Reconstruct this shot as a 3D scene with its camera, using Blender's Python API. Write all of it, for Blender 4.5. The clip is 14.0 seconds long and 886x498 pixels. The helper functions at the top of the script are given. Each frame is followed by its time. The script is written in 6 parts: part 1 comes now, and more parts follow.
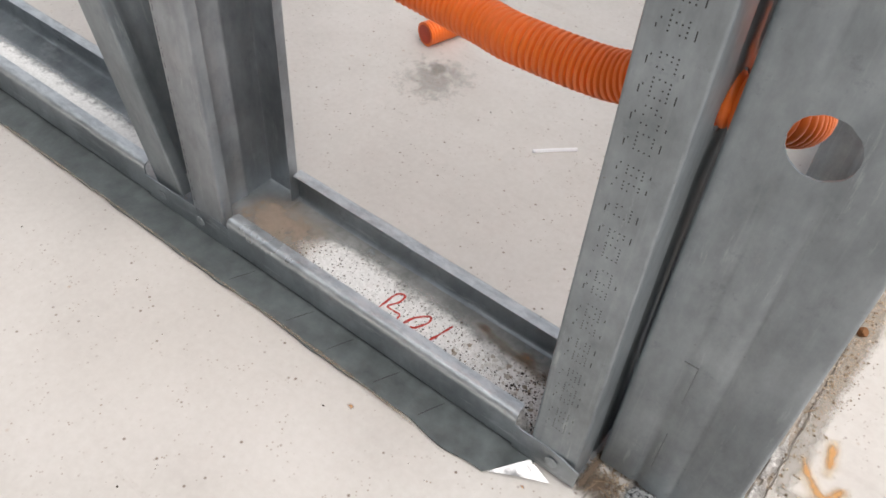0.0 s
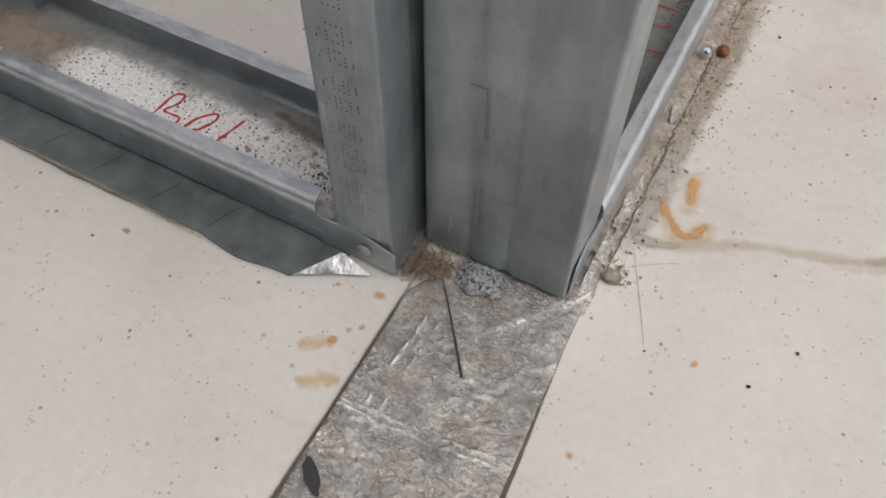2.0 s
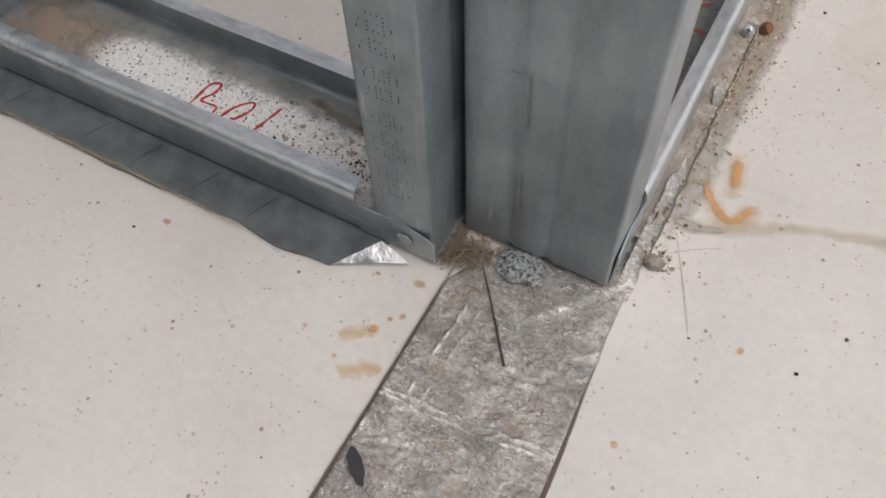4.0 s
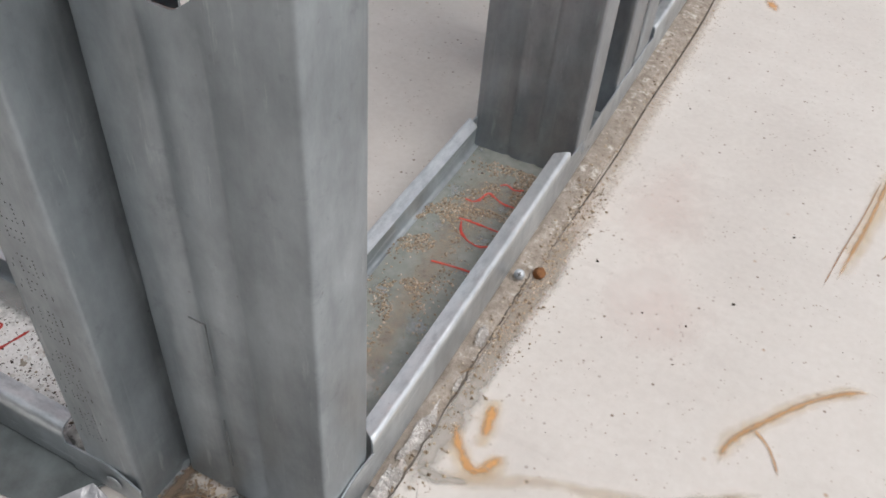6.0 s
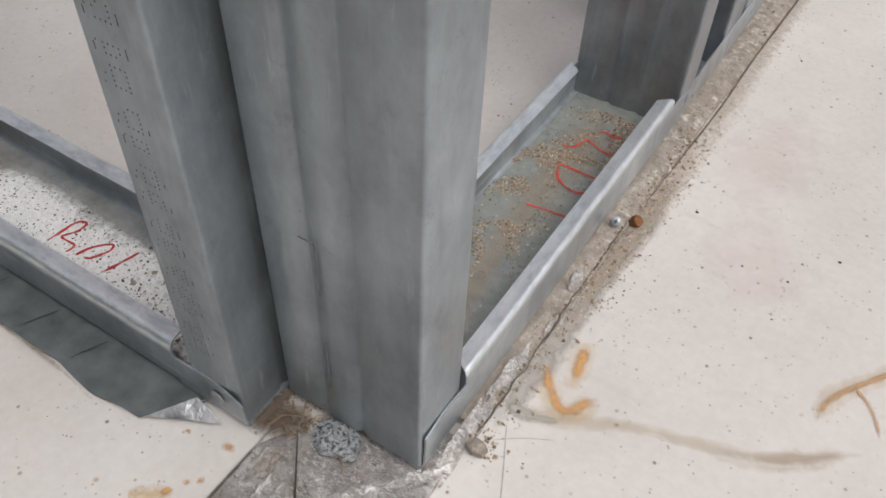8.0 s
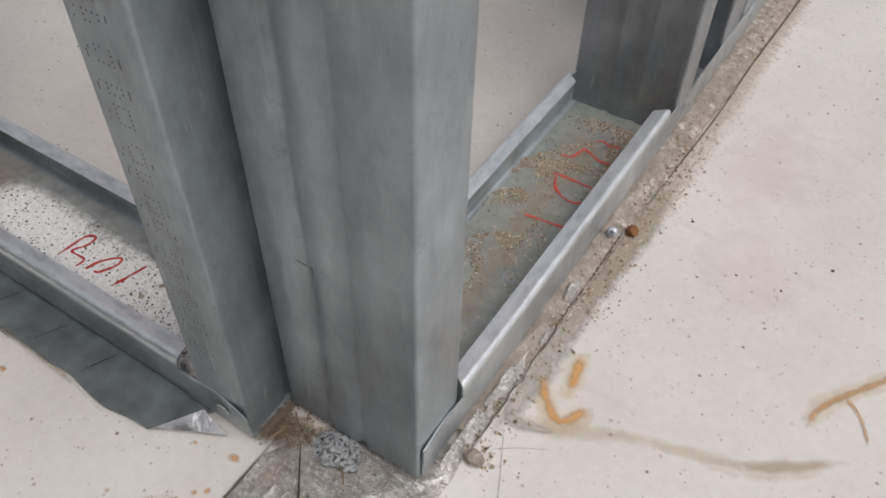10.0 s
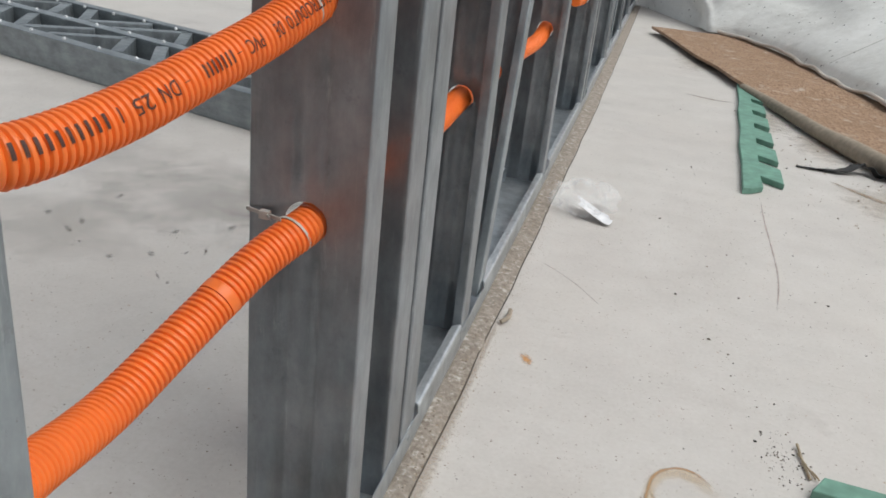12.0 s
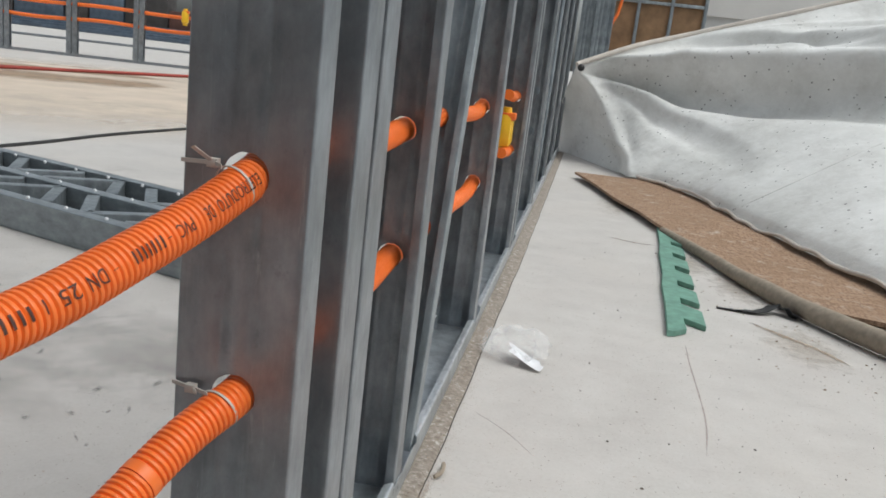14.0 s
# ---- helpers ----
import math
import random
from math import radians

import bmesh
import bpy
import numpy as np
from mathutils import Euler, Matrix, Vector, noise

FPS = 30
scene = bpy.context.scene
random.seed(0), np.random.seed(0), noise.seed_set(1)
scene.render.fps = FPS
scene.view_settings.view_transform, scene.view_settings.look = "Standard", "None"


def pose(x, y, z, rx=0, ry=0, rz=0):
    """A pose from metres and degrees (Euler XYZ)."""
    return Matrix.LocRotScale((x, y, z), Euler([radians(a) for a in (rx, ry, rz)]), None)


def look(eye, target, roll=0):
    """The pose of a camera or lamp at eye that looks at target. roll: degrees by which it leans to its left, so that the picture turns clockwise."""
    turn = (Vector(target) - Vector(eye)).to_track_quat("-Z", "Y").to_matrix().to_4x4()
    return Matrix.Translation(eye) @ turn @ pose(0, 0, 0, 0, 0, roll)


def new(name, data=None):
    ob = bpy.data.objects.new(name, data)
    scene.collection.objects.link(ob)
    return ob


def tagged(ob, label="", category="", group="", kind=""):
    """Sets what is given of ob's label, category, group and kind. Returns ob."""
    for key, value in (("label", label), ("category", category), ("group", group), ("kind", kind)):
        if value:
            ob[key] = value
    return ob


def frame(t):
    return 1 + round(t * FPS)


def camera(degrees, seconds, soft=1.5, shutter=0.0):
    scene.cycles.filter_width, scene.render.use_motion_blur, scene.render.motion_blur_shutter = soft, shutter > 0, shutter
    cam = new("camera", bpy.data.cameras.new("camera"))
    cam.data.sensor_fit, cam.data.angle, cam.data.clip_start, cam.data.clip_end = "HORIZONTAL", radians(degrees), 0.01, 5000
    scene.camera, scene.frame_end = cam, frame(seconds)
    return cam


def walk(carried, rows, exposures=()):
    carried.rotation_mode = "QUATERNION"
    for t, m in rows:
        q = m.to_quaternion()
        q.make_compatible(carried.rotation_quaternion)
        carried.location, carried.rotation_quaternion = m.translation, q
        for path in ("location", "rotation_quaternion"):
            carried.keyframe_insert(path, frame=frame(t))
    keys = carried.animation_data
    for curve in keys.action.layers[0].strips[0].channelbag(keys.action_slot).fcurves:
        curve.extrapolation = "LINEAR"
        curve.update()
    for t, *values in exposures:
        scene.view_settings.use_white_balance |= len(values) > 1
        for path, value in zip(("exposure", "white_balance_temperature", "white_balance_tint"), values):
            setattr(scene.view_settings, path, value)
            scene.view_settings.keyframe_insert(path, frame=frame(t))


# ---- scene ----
cam = camera(56.8, 14.0, 1.7)
METRES, EYE, TILT, LEAN, TURN = 0.61, 0.544, 0.0, 0.0, 34.5
ROWS = [
    (0.0, 0.0, 0.0, 0.0, 3.46, -46.34, -3.31),
    (0.5, 0.1228, 0.0212, -0.0383, -1.15, -47.74, -2.09),
    (1.0, 0.1931, 0.0337, -0.1087, -5.31, -49.54, -1.22),
    (1.5, 0.1736, 0.0423, -0.1708, -6.81, -53.81, -1.1),
    (2.0, 0.1657, 0.0385, -0.187, -6.71, -56.2, -0.48),
    (4.5, 0.1581, 0.0561, -0.1862, -6.04, -57.72, 1.73),
    (5.0, 0.2226, 0.0709, -0.1927, -4.32, -53.06, -0.22),
    (5.5, 0.3077, 0.084, -0.2036, -5.87, -47.94, -2.9),
    (6.0, 0.3462, 0.0716, -0.179, -7.43, -43.53, -3.83),
    (6.5, 0.3428, 0.0761, -0.1671, -5.82, -40.55, -3.49),
    (7.0, 0.3413, 0.0625, -0.1752, -3.85, -42.28, -2.69),
    (7.5, 0.3243, 0.0567, -0.1979, -1.92, -45.69, -2.24),
    (10.0, 0.3361, 0.0604, -0.1637, -1.6, -47.25, -1.09),
    (10.5, 0.406, 0.0711, -0.0909, -8.67, -40.05, -1.83),
    (11.0, 0.427, 0.0881, -0.0325, -14.87, -33.01, -3.02),
    (11.5, 0.4293, 0.0828, 0.0085, -18.3, -27.19, -4.67),
    (12.0, 0.4354, 0.0707, 0.0283, -19.55, -23.31, -5.85),
    (12.5, 0.437, 0.0672, 0.0402, -20.48, -20.48, -6.64),
    (13.0, 0.4347, 0.062, 0.0559, -21.81, -17.66, -6.49),
    (13.5, 0.4374, 0.0613, 0.0721, -23.39, -14.99, -6.29),
    (14.0, 0.4356, 0.0623, 0.074, -24.15, -13.33, -6.57),
]
walk(cam, [(t, pose(0, 0, EYE, TILT, LEAN, TURN) @ pose(METRES * x, METRES * y, METRES * z, 90 + pitch, roll, yaw)) for t, x, y, z, yaw, pitch, roll in ROWS],
     [(0.0, 0.42, 6600, 10), (1.0, 0.12, 6600, 10), (2.0, -0.12, 6600, 10), (4.5, -0.03, 6550, 10), (6.5, 0.15, 6450, 10), (10.0, -0.01, 6500, 10), (11.0, 0.02, 6480, 8), (12.0, -0.11, 6350, 6), (14.0, -0.12, 6270, 5)])

# ---- light ----
world = bpy.data.worlds.new("overcast_sky")
scene.world = world
world.use_nodes = True
wn = world.node_tree.nodes
sky = wn.new("ShaderNodeTexSky")
sky.sky_type = "NISHITA"
sky.sun_disc = False
sky.sun_elevation, sky.sun_rotation = radians(64), radians(102)
sky.air_density, sky.dust_density = 1.0, 4.0
grey = wn.new("ShaderNodeHueSaturation")
grey.inputs["Saturation"].default_value = 0.25
world.node_tree.links.new(sky.outputs["Color"], grey.inputs["Color"])
world.node_tree.links.new(grey.outputs["Color"], wn["Background"].inputs["Color"])
wn["Background"].inputs["Strength"].default_value = 0.15
sun = new("sun", bpy.data.lights.new("sun", "SUN"))
sun.data.energy, sun.data.angle, sun.data.color = 1.35, radians(60), (1.0, 0.97, 0.93)
sun.matrix_world = look((2.2, 0.1, 3.7), (0, 0.4, 0))


# ---- materials ----
def material(name):
    m = bpy.data.materials.new(name)
    m.use_nodes = True
    return m, m.node_tree.nodes, m.node_tree.links, m.node_tree.nodes["Principled BSDF"]


def coords(nodes, links, scale=(1, 1, 1)):
    tex, mp = nodes.new("ShaderNodeTexCoord"), nodes.new("ShaderNodeMapping")
    mp.inputs["Scale"].default_value = scale
    links.new(tex.outputs["Object"], mp.inputs["Vector"])
    return mp.outputs["Vector"]


def noise_tex(nodes, links, vec, scale, detail=4.0, rough=0.55):
    n = nodes.new("ShaderNodeTexNoise")
    n.inputs["Scale"].default_value, n.inputs["Detail"].default_value, n.inputs["Roughness"].default_value = scale, detail, rough
    links.new(vec, n.inputs["Vector"])
    return n.outputs["Fac"]


def ramp(nodes, links, fac, stops):
    r = nodes.new("ShaderNodeValToRGB")
    while len(r.color_ramp.elements) < len(stops):
        r.color_ramp.elements.new(0.5)
    for el, (p, c) in zip(r.color_ramp.elements, stops):
        el.position, el.color = p, (*(c if isinstance(c, tuple) else (c, c, c)), 1)
    links.new(fac, r.inputs["Fac"])
    return r.outputs["Color"]


def mix(nodes, links, fac, a, b, mode="MIX"):
    m = nodes.new("ShaderNodeMix")
    m.data_type, m.blend_type = "RGBA", mode
    for sock, val in ((m.inputs[0], fac), (m.inputs[6], a), (m.inputs[7], b)):
        if isinstance(val, (int, float)):
            sock.default_value = val
        elif isinstance(val, tuple):
            sock.default_value = (*val, 1)
        else:
            links.new(val, sock)
    return m.outputs[2]


def bump(nodes, links, bsdf, height, strength, dist, after=None):
    b = nodes.new("ShaderNodeBump")
    b.inputs["Strength"].default_value, b.inputs["Distance"].default_value = strength, dist
    links.new(height, b.inputs["Height"])
    if after:
        links.new(after, b.inputs["Normal"])
    links.new(b.outputs["Normal"], bsdf.inputs["Normal"])
    return b.outputs["Normal"]


def plain(name, color, rough=0.6, metal=0.0, scale=60.0, vary=0.25, relief=0.0006, trans=0.0):
    m, n, l, p = material(name)
    v = coords(n, l)
    f1 = noise_tex(n, l, v, scale)
    f2 = noise_tex(n, l, v, scale * 0.12, 3)
    dark = tuple(c * (1 - vary) for c in color)
    lite = tuple(min(1, c * (1 + vary)) for c in color)
    c = mix(n, l, ramp(n, l, f1, [(0.3, 0.0), (0.7, 1.0)]), dark, lite)
    c = mix(n, l, 0.35, c, ramp(n, l, f2, [(0.3, dark), (0.7, lite)]))
    l.new(c, p.inputs["Base Color"])
    p.inputs["Roughness"].default_value, p.inputs["Metallic"].default_value = rough, metal
    p.inputs["Transmission Weight"].default_value = trans
    if relief:
        bump(n, l, p, f1, 0.4, relief)
    return m


def galvanised(name, low, high, metal=0.75, rough=0.42, streak=(1, 1, 0.06), warm=0.0, wear=0.3, worn_at=0.60, bend_sheen=0.0):
    """Zinc-coated sheet: drawn streaks along the length, faint spangle, smudges and a slightly wavy face."""
    m, n, l, p = material(name)
    v = coords(n, l)
    vs = coords(n, l, streak)
    streaks = noise_tex(n, l, vs, 140, 5, 0.6)
    smudge = noise_tex(n, l, v, 14, 5, 0.6)
    info = n.new("ShaderNodeObjectInfo")
    blot = noise_tex(n, l, coords(n, l, (1, 1, 0.55)), 30, 6, 0.65)
    c = mix(n, l, ramp(n, l, smudge, [(0.3, 0.0), (0.72, 1.0)]), low, high)
    c = mix(n, l, 0.4, c, mix(n, l, streaks, low, high))
    c = mix(n, l, 0.36, c, ramp(n, l, blot, [(0.32, 0.15), (0.68, 0.85)]), "OVERLAY")
    c = mix(n, l, 0.10, c, info.outputs["Random"], "OVERLAY")
    worn = noise_tex(n, l, coords(n, l, tuple(0.12 if q < 1 else q for q in streak)), 95, 6, 0.75)
    c = mix(n, l, ramp(n, l, worn, [(worn_at, 0.0), (worn_at + 0.10, wear)]), c, (0.70, 0.73, 0.75))
    c = mix(n, l, ramp(n, l, noise_tex(n, l, v, 60, 6, 0.75), [(0.58, 0.0), (0.70, 0.35)]), c, tuple(q * 0.6 for q in low))
    thin_mark = noise_tex(n, l, coords(n, l, tuple(0.02 if q < 1 else q for q in streak)), 330, 3, 0.6)
    c = mix(n, l, ramp(n, l, thin_mark, [(0.60, 0.0), (0.70, 0.12)]), c, (0.50, 0.53, 0.55))
    # Lip paler by height: sky sheen on the bend painted in, broken by scuffs.
    if bend_sheen:
        sep = n.new("ShaderNodeSeparateXYZ")
        l.new(v, sep.inputs[0])
        bend = ramp(n, l, sep.outputs["Z"], [(0.033, 0.0), (0.0385, 1.0)])
        sheen_wear = ramp(n, l, noise_tex(n, l, coords(n, l, (0.25, 0.6, 1)), 150, 5, 0.7), [(0.38, 0.25), (0.60, bend_sheen)])
        c = mix(n, l, mix(n, l, 1.0, bend, sheen_wear, "MULTIPLY"), c, (0.72, 0.75, 0.77))
    spots = noise_tex(n, l, v, 420, 2, 0.5)
    c = mix(n, l, ramp(n, l, spots, [(0.72, 0.0), (0.80, 0.55)]), c, (0.16, 0.13, 0.11))
    if warm:
        fine = noise_tex(n, l, v, 7, 4, 0.6)
        c = mix(n, l, ramp(n, l, fine, [(0.5, 0.0), (0.75, warm)]), c, (0.25, 0.14, 0.09))
    l.new(c, p.inputs["Base Color"])
    p.inputs["Metallic"].default_value = metal
    l.new(ramp(n, l, smudge, [(0.25, rough - 0.09), (0.8, rough + 0.13)]), p.inputs["Roughness"])
    first = bump(n, l, p, noise_tex(n, l, coords(n, l, (1, 1, 0.3)), 24, 3), 0.42, 0.005)
    bump(n, l, p, streaks, 0.08, 0.0008, first)
    return m


ZINC = galvanised("galvanised_steel", (0.21, 0.238, 0.257), (0.365, 0.398, 0.418), 0.6, 0.40)
ZINC_DARK = galvanised("dull_dark_galvanised_steel", (0.225, 0.243, 0.262), (0.38, 0.405, 0.43), 0.7, 0.36, (1, 1, 0.06), 0.25)
ZINC_TRACK = galvanised("bright_galvanised_track", (0.34, 0.375, 0.40), (0.56, 0.60, 0.63), 0.7, 0.34, (0.06, 0.06, 1), 0.0, 0.6, 0.54, 0.9)
ZINC_WORN = galvanised("scuffed_galvanised_track", (0.22, 0.247, 0.268), (0.40, 0.435, 0.46), 0.7, 0.34, (0.06, 0.06, 1), 0.0, 0.45, 0.56, 0.8)
INK = plain("black_ink", (0.015, 0.015, 0.015), 0.6, 0, 300, 0.2, 0)
PIPE_INK = plain("dark_brown_ink", (0.065, 0.022, 0.012), 0.6, 0, 300, 0.3, 0)
RED_PAINT = plain("red_marker_paint", (0.47, 0.045, 0.03), 0.6, 0, 250, 0.35, 0.0002)
CONDUIT = plain("orange_plastic", (0.86, 0.175, 0.024), 0.40, 0, 40, 0.08, 0)
BORE_SHADE = plain("orange_bore_shade", (0.55, 0.06, 0.02), 0.6, 0, 40, 0.2, 0)
TIE = plain("translucent_nylon", (0.50, 0.475, 0.44), 0.35, 0, 80, 0.08, 0)
YELLOW = plain("yellow_plastic", (0.85, 0.50, 0.02), 0.4, 0, 40, 0.1, 0)
GREEN = plain("worn_green_paint", (0.155, 0.30, 0.235), 0.75, 0, 35, 0.3, 0.0006)
STRAW = plain("dry_straw", (0.36, 0.29, 0.20), 0.8, 0, 80, 0.4, 0)
BLACK = plain("black_rubber", (0.025, 0.024, 0.024), 0.6, 0, 60, 0.4, 0.0004)
RED_HOSE = plain("red_rubber_hose", (0.30, 0.04, 0.028), 0.6, 0, 60, 0.3, 0)
RUST = plain("rusted_iron", (0.20, 0.085, 0.03), 0.85, 0.1, 350, 0.5, 0.0008)
SCREW = plain("zinc_plated_screw", (0.40, 0.42, 0.45), 0.45, 0.7, 300, 0.15, 0.0002)
BOARD_EDGE = plain("dirty_board_underside", (0.30, 0.25, 0.195), 0.9, 0, 55, 0.28, 0.002)
PANEL = plain("brown_osb_panel", (0.25, 0.15, 0.08), 0.85, 0, 10, 0.4, 0.002)
WHITEWALL = plain("white_rendered_wall", (0.72, 0.71, 0.69), 0.9, 0, 3, 0.06, 0.002)
BLUE = plain("blue_grey_steel_stack", (0.10, 0.13, 0.17), 0.5, 0.4, 5, 0.4, 0)


def grain_material(name, stops):
    m, n, l, p = material(name)
    g = n.new("ShaderNodeNewGeometry")
    l.new(ramp(n, l, g.outputs["Random Per Island"], stops), p.inputs["Base Color"])
    p.inputs["Roughness"].default_value = 0.95
    return m


SAND = grain_material("sand_grains", [(0.0, (0.11, 0.08, 0.055)), (0.25, (0.24, 0.18, 0.125)), (0.7, (0.37, 0.295, 0.215)), (1.0, (0.54, 0.47, 0.39))])
DARK_GRIT = grain_material("dark_grit", [(0.0, (0.02, 0.018, 0.016)), (0.6, (0.09, 0.07, 0.055)), (1.0, (0.25, 0.2, 0.16))])


def concrete():
    """Pale trowelled slab: cloudy tone, warm patches, pores, scuffs and sparse dark specks."""
    m, n, l, p = material("pale_concrete")
    v = coords(n, l)
    big = noise_tex(n, l, v, 1.1, 5, 0.6)
    mid = noise_tex(n, l, v, 9, 6, 0.62)
    fine = noise_tex(n, l, v, 160, 4, 0.6)
    c = mix(n, l, ramp(n, l, mid, [(0.3, 0.0), (0.72, 1.0)]), (0.515, 0.487, 0.459), (0.603, 0.577, 0.553))
    c = mix(n, l, ramp(n, l, big, [(0.42, 0.0), (0.72, 0.55)]), c, (0.492, 0.468, 0.448))
    c = mix(n, l, 0.12, c, ramp(n, l, fine, [(0.2, 0.2), (0.8, 0.8)]), "OVERLAY")
    specks = n.new("ShaderNodeTexVoronoi")
    specks.inputs["Scale"].default_value = 75
    l.new(v, specks.inputs["Vector"])
    gate = noise_tex(n, l, v, 30, 2)
    dots = mix(n, l, 1.0, ramp(n, l, specks.outputs["Distance"], [(0.055, 1.0), (0.12, 0.0)]), ramp(n, l, gate, [(0.44, 0.0), (0.54, 1.0)]), "MULTIPLY")
    c = mix(n, l, dots, c, (0.16, 0.115, 0.085))
    pits = n.new("ShaderNodeTexVoronoi")
    pits.inputs["Scale"].default_value = 210
    l.new(v, pits.inputs["Vector"])
    rare = noise_tex(n, l, v, 55, 3)
    dots2 = mix(n, l, 1.0, ramp(n, l, pits.outputs["Distance"], [(0.10, 0.8), (0.22, 0.0)]), ramp(n, l, rare, [(0.50, 0.0), (0.60, 1.0)]), "MULTIPLY")
    c = mix(n, l, dots2, c, (0.26, 0.20, 0.155))
    rusty = n.new("ShaderNodeTexVoronoi")
    rusty.inputs["Scale"].default_value = 34
    l.new(v, rusty.inputs["Vector"])
    few = noise_tex(n, l, v, 12, 3)
    dots3 = mix(n, l, 1.0, ramp(n, l, rusty.outputs["Distance"], [(0.02, 0.8), (0.075, 0.0)]), ramp(n, l, few, [(0.50, 0.0), (0.58, 1.0)]), "MULTIPLY")
    c = mix(n, l, dots3, c, (0.33, 0.20, 0.10))
    cloud = noise_tex(n, l, v, 4.2, 7, 0.7)
    c = mix(n, l, 0.30, c, ramp(n, l, cloud, [(0.25, (0.32, 0.31, 0.30)), (0.75, (0.68, 0.67, 0.66))]), "OVERLAY")
    warm = noise_tex(n, l, v, 2.1, 4, 0.6)
    c = mix(n, l, ramp(n, l, warm, [(0.45, 0.0), (0.75, 0.28)]), c, (0.56, 0.50, 0.445))
    scuff = noise_tex(n, l, coords(n, l, (1, 7, 1)), 5, 6, 0.65)
    c = mix(n, l, ramp(n, l, scuff, [(0.62, 0.0), (0.78, 0.4)]), c, (0.36, 0.32, 0.29))
    patch = noise_tex(n, l, v, 2.7, 6, 0.7)
    c = mix(n, l, ramp(n, l, patch, [(0.62, 0.0), (0.76, 0.45)]), c, (0.33, 0.30, 0.275))
    l.new(c, p.inputs["Base Color"])
    l.new(ramp(n, l, mid, [(0.3, 0.5), (0.75, 0.75)]), p.inputs["Roughness"])
    first = bump(n, l, p, mid, 0.15, 0.003)
    bump(n, l, p, fine, 0.12, 0.0008, first)
    return m


def rubble(name, stops, relief=0.003, scale=90, pale=0.0):
    m, n, l, p = material(name)
    v = coords(n, l)
    f = noise_tex(n, l, v, scale, 6, 0.7)
    g = noise_tex(n, l, v, scale * 0.15, 4, 0.6)
    c = ramp(n, l, f, stops)
    c = mix(n, l, ramp(n, l, g, [(0.45, 0.0), (0.7, 0.7)]), c, tuple(x * 0.7 for x in stops[1][1]))
    if pale:
        w = noise_tex(n, l, v, scale * 0.5, 5, 0.75)
        c = mix(n, l, ramp(n, l, w, [(0.56, 0.0), (0.66, pale)]), c, (0.70, 0.67, 0.63))
    l.new(c, p.inputs["Base Color"])
    p.inputs["Roughness"].default_value = 0.95
    bump(n, l, p, f, 0.8, relief)
    return m


def foil():
    """Aluminium-faced tape: dull dirty silver, with bright glints painted along the creases."""
    m, n, l, p = material("dirty_aluminium_foil")
    v = coords(n, l)
    at = n.new("ShaderNodeAttribute")
    at.attribute_name = "cover"
    dirt = noise_tex(n, l, v, 22, 7, 0.68)
    patch = noise_tex(n, l, v, 75, 6, 0.7)
    fine = noise_tex(n, l, v, 330, 5, 0.7)
    brown = noise_tex(n, l, v, 34, 5, 0.7)

    def crest(scale, stretch, wide):
        return ramp(n, l, noise_tex(n, l, coords(n, l, stretch), scale, 3, 0.6), [(0.5 - wide, 0.0), (0.5, 1.0), (0.5 + wide, 0.0)])

    net = mix(n, l, 1.0, crest(105, (0.5, 1.3, 1), 0.026), ramp(n, l, noise_tex(n, l, v, 48, 3), [(0.46, 0.0), (0.60, 1.0)]), "MULTIPLY")
    small = mix(n, l, 1.0, crest(300, (0.7, 1.1, 1), 0.035), ramp(n, l, noise_tex(n, l, v, 90, 4), [(0.44, 0.0), (0.58, 1.0)]), "MULTIPLY")
    c = mix(n, l, ramp(n, l, patch, [(0.36, 0.0), (0.62, 1.0)]), (0.50, 0.465, 0.44), (0.27, 0.25, 0.235))
    c = mix(n, l, ramp(n, l, dirt, [(0.46, 0.0), (0.62, 0.7)]), c, (0.19, 0.178, 0.17))
    c = mix(n, l, ramp(n, l, brown, [(0.52, 0.0), (0.64, 0.55)]), c, (0.30, 0.225, 0.17))
    c = mix(n, l, ramp(n, l, fine, [(0.52, 0.0), (0.64, 0.65)]), c, (0.15, 0.13, 0.118))
    # Pale crest lines: the foil's highlights are put into the base colour.
    glint = mix(n, l, 1.0, at.outputs["Fac"], ramp(n, l, fine, [(0.38, 0.2), (0.55, 1.0)]), "MULTIPLY")
    c = mix(n, l, ramp(n, l, glint, [(0.12, 0.0), (0.55, 0.85)]), c, (0.88, 0.86, 0.83))
    c = mix(n, l, mix(n, l, 1.0, net, (0.9, 0.9, 0.9), "MULTIPLY"), c, (0.92, 0.90, 0.87))
    c = mix(n, l, mix(n, l, 1.0, small, (0.6, 0.6, 0.6), "MULTIPLY"), c, (0.82, 0.79, 0.76))
    l.new(c, p.inputs["Base Color"])
    l.new(ramp(n, l, dirt, [(0.4, 0.65), (0.65, 0.3)]), p.inputs["Metallic"])
    l.new(ramp(n, l, patch, [(0.35, 0.26), (0.65, 0.5)]), p.inputs["Roughness"])
    first = bump(n, l, p, patch, 0.6, 0.003)
    second = bump(n, l, p, net, 0.8, 0.002, first)
    bump(n, l, p, fine, 0.8, 0.0012, second)
    return m


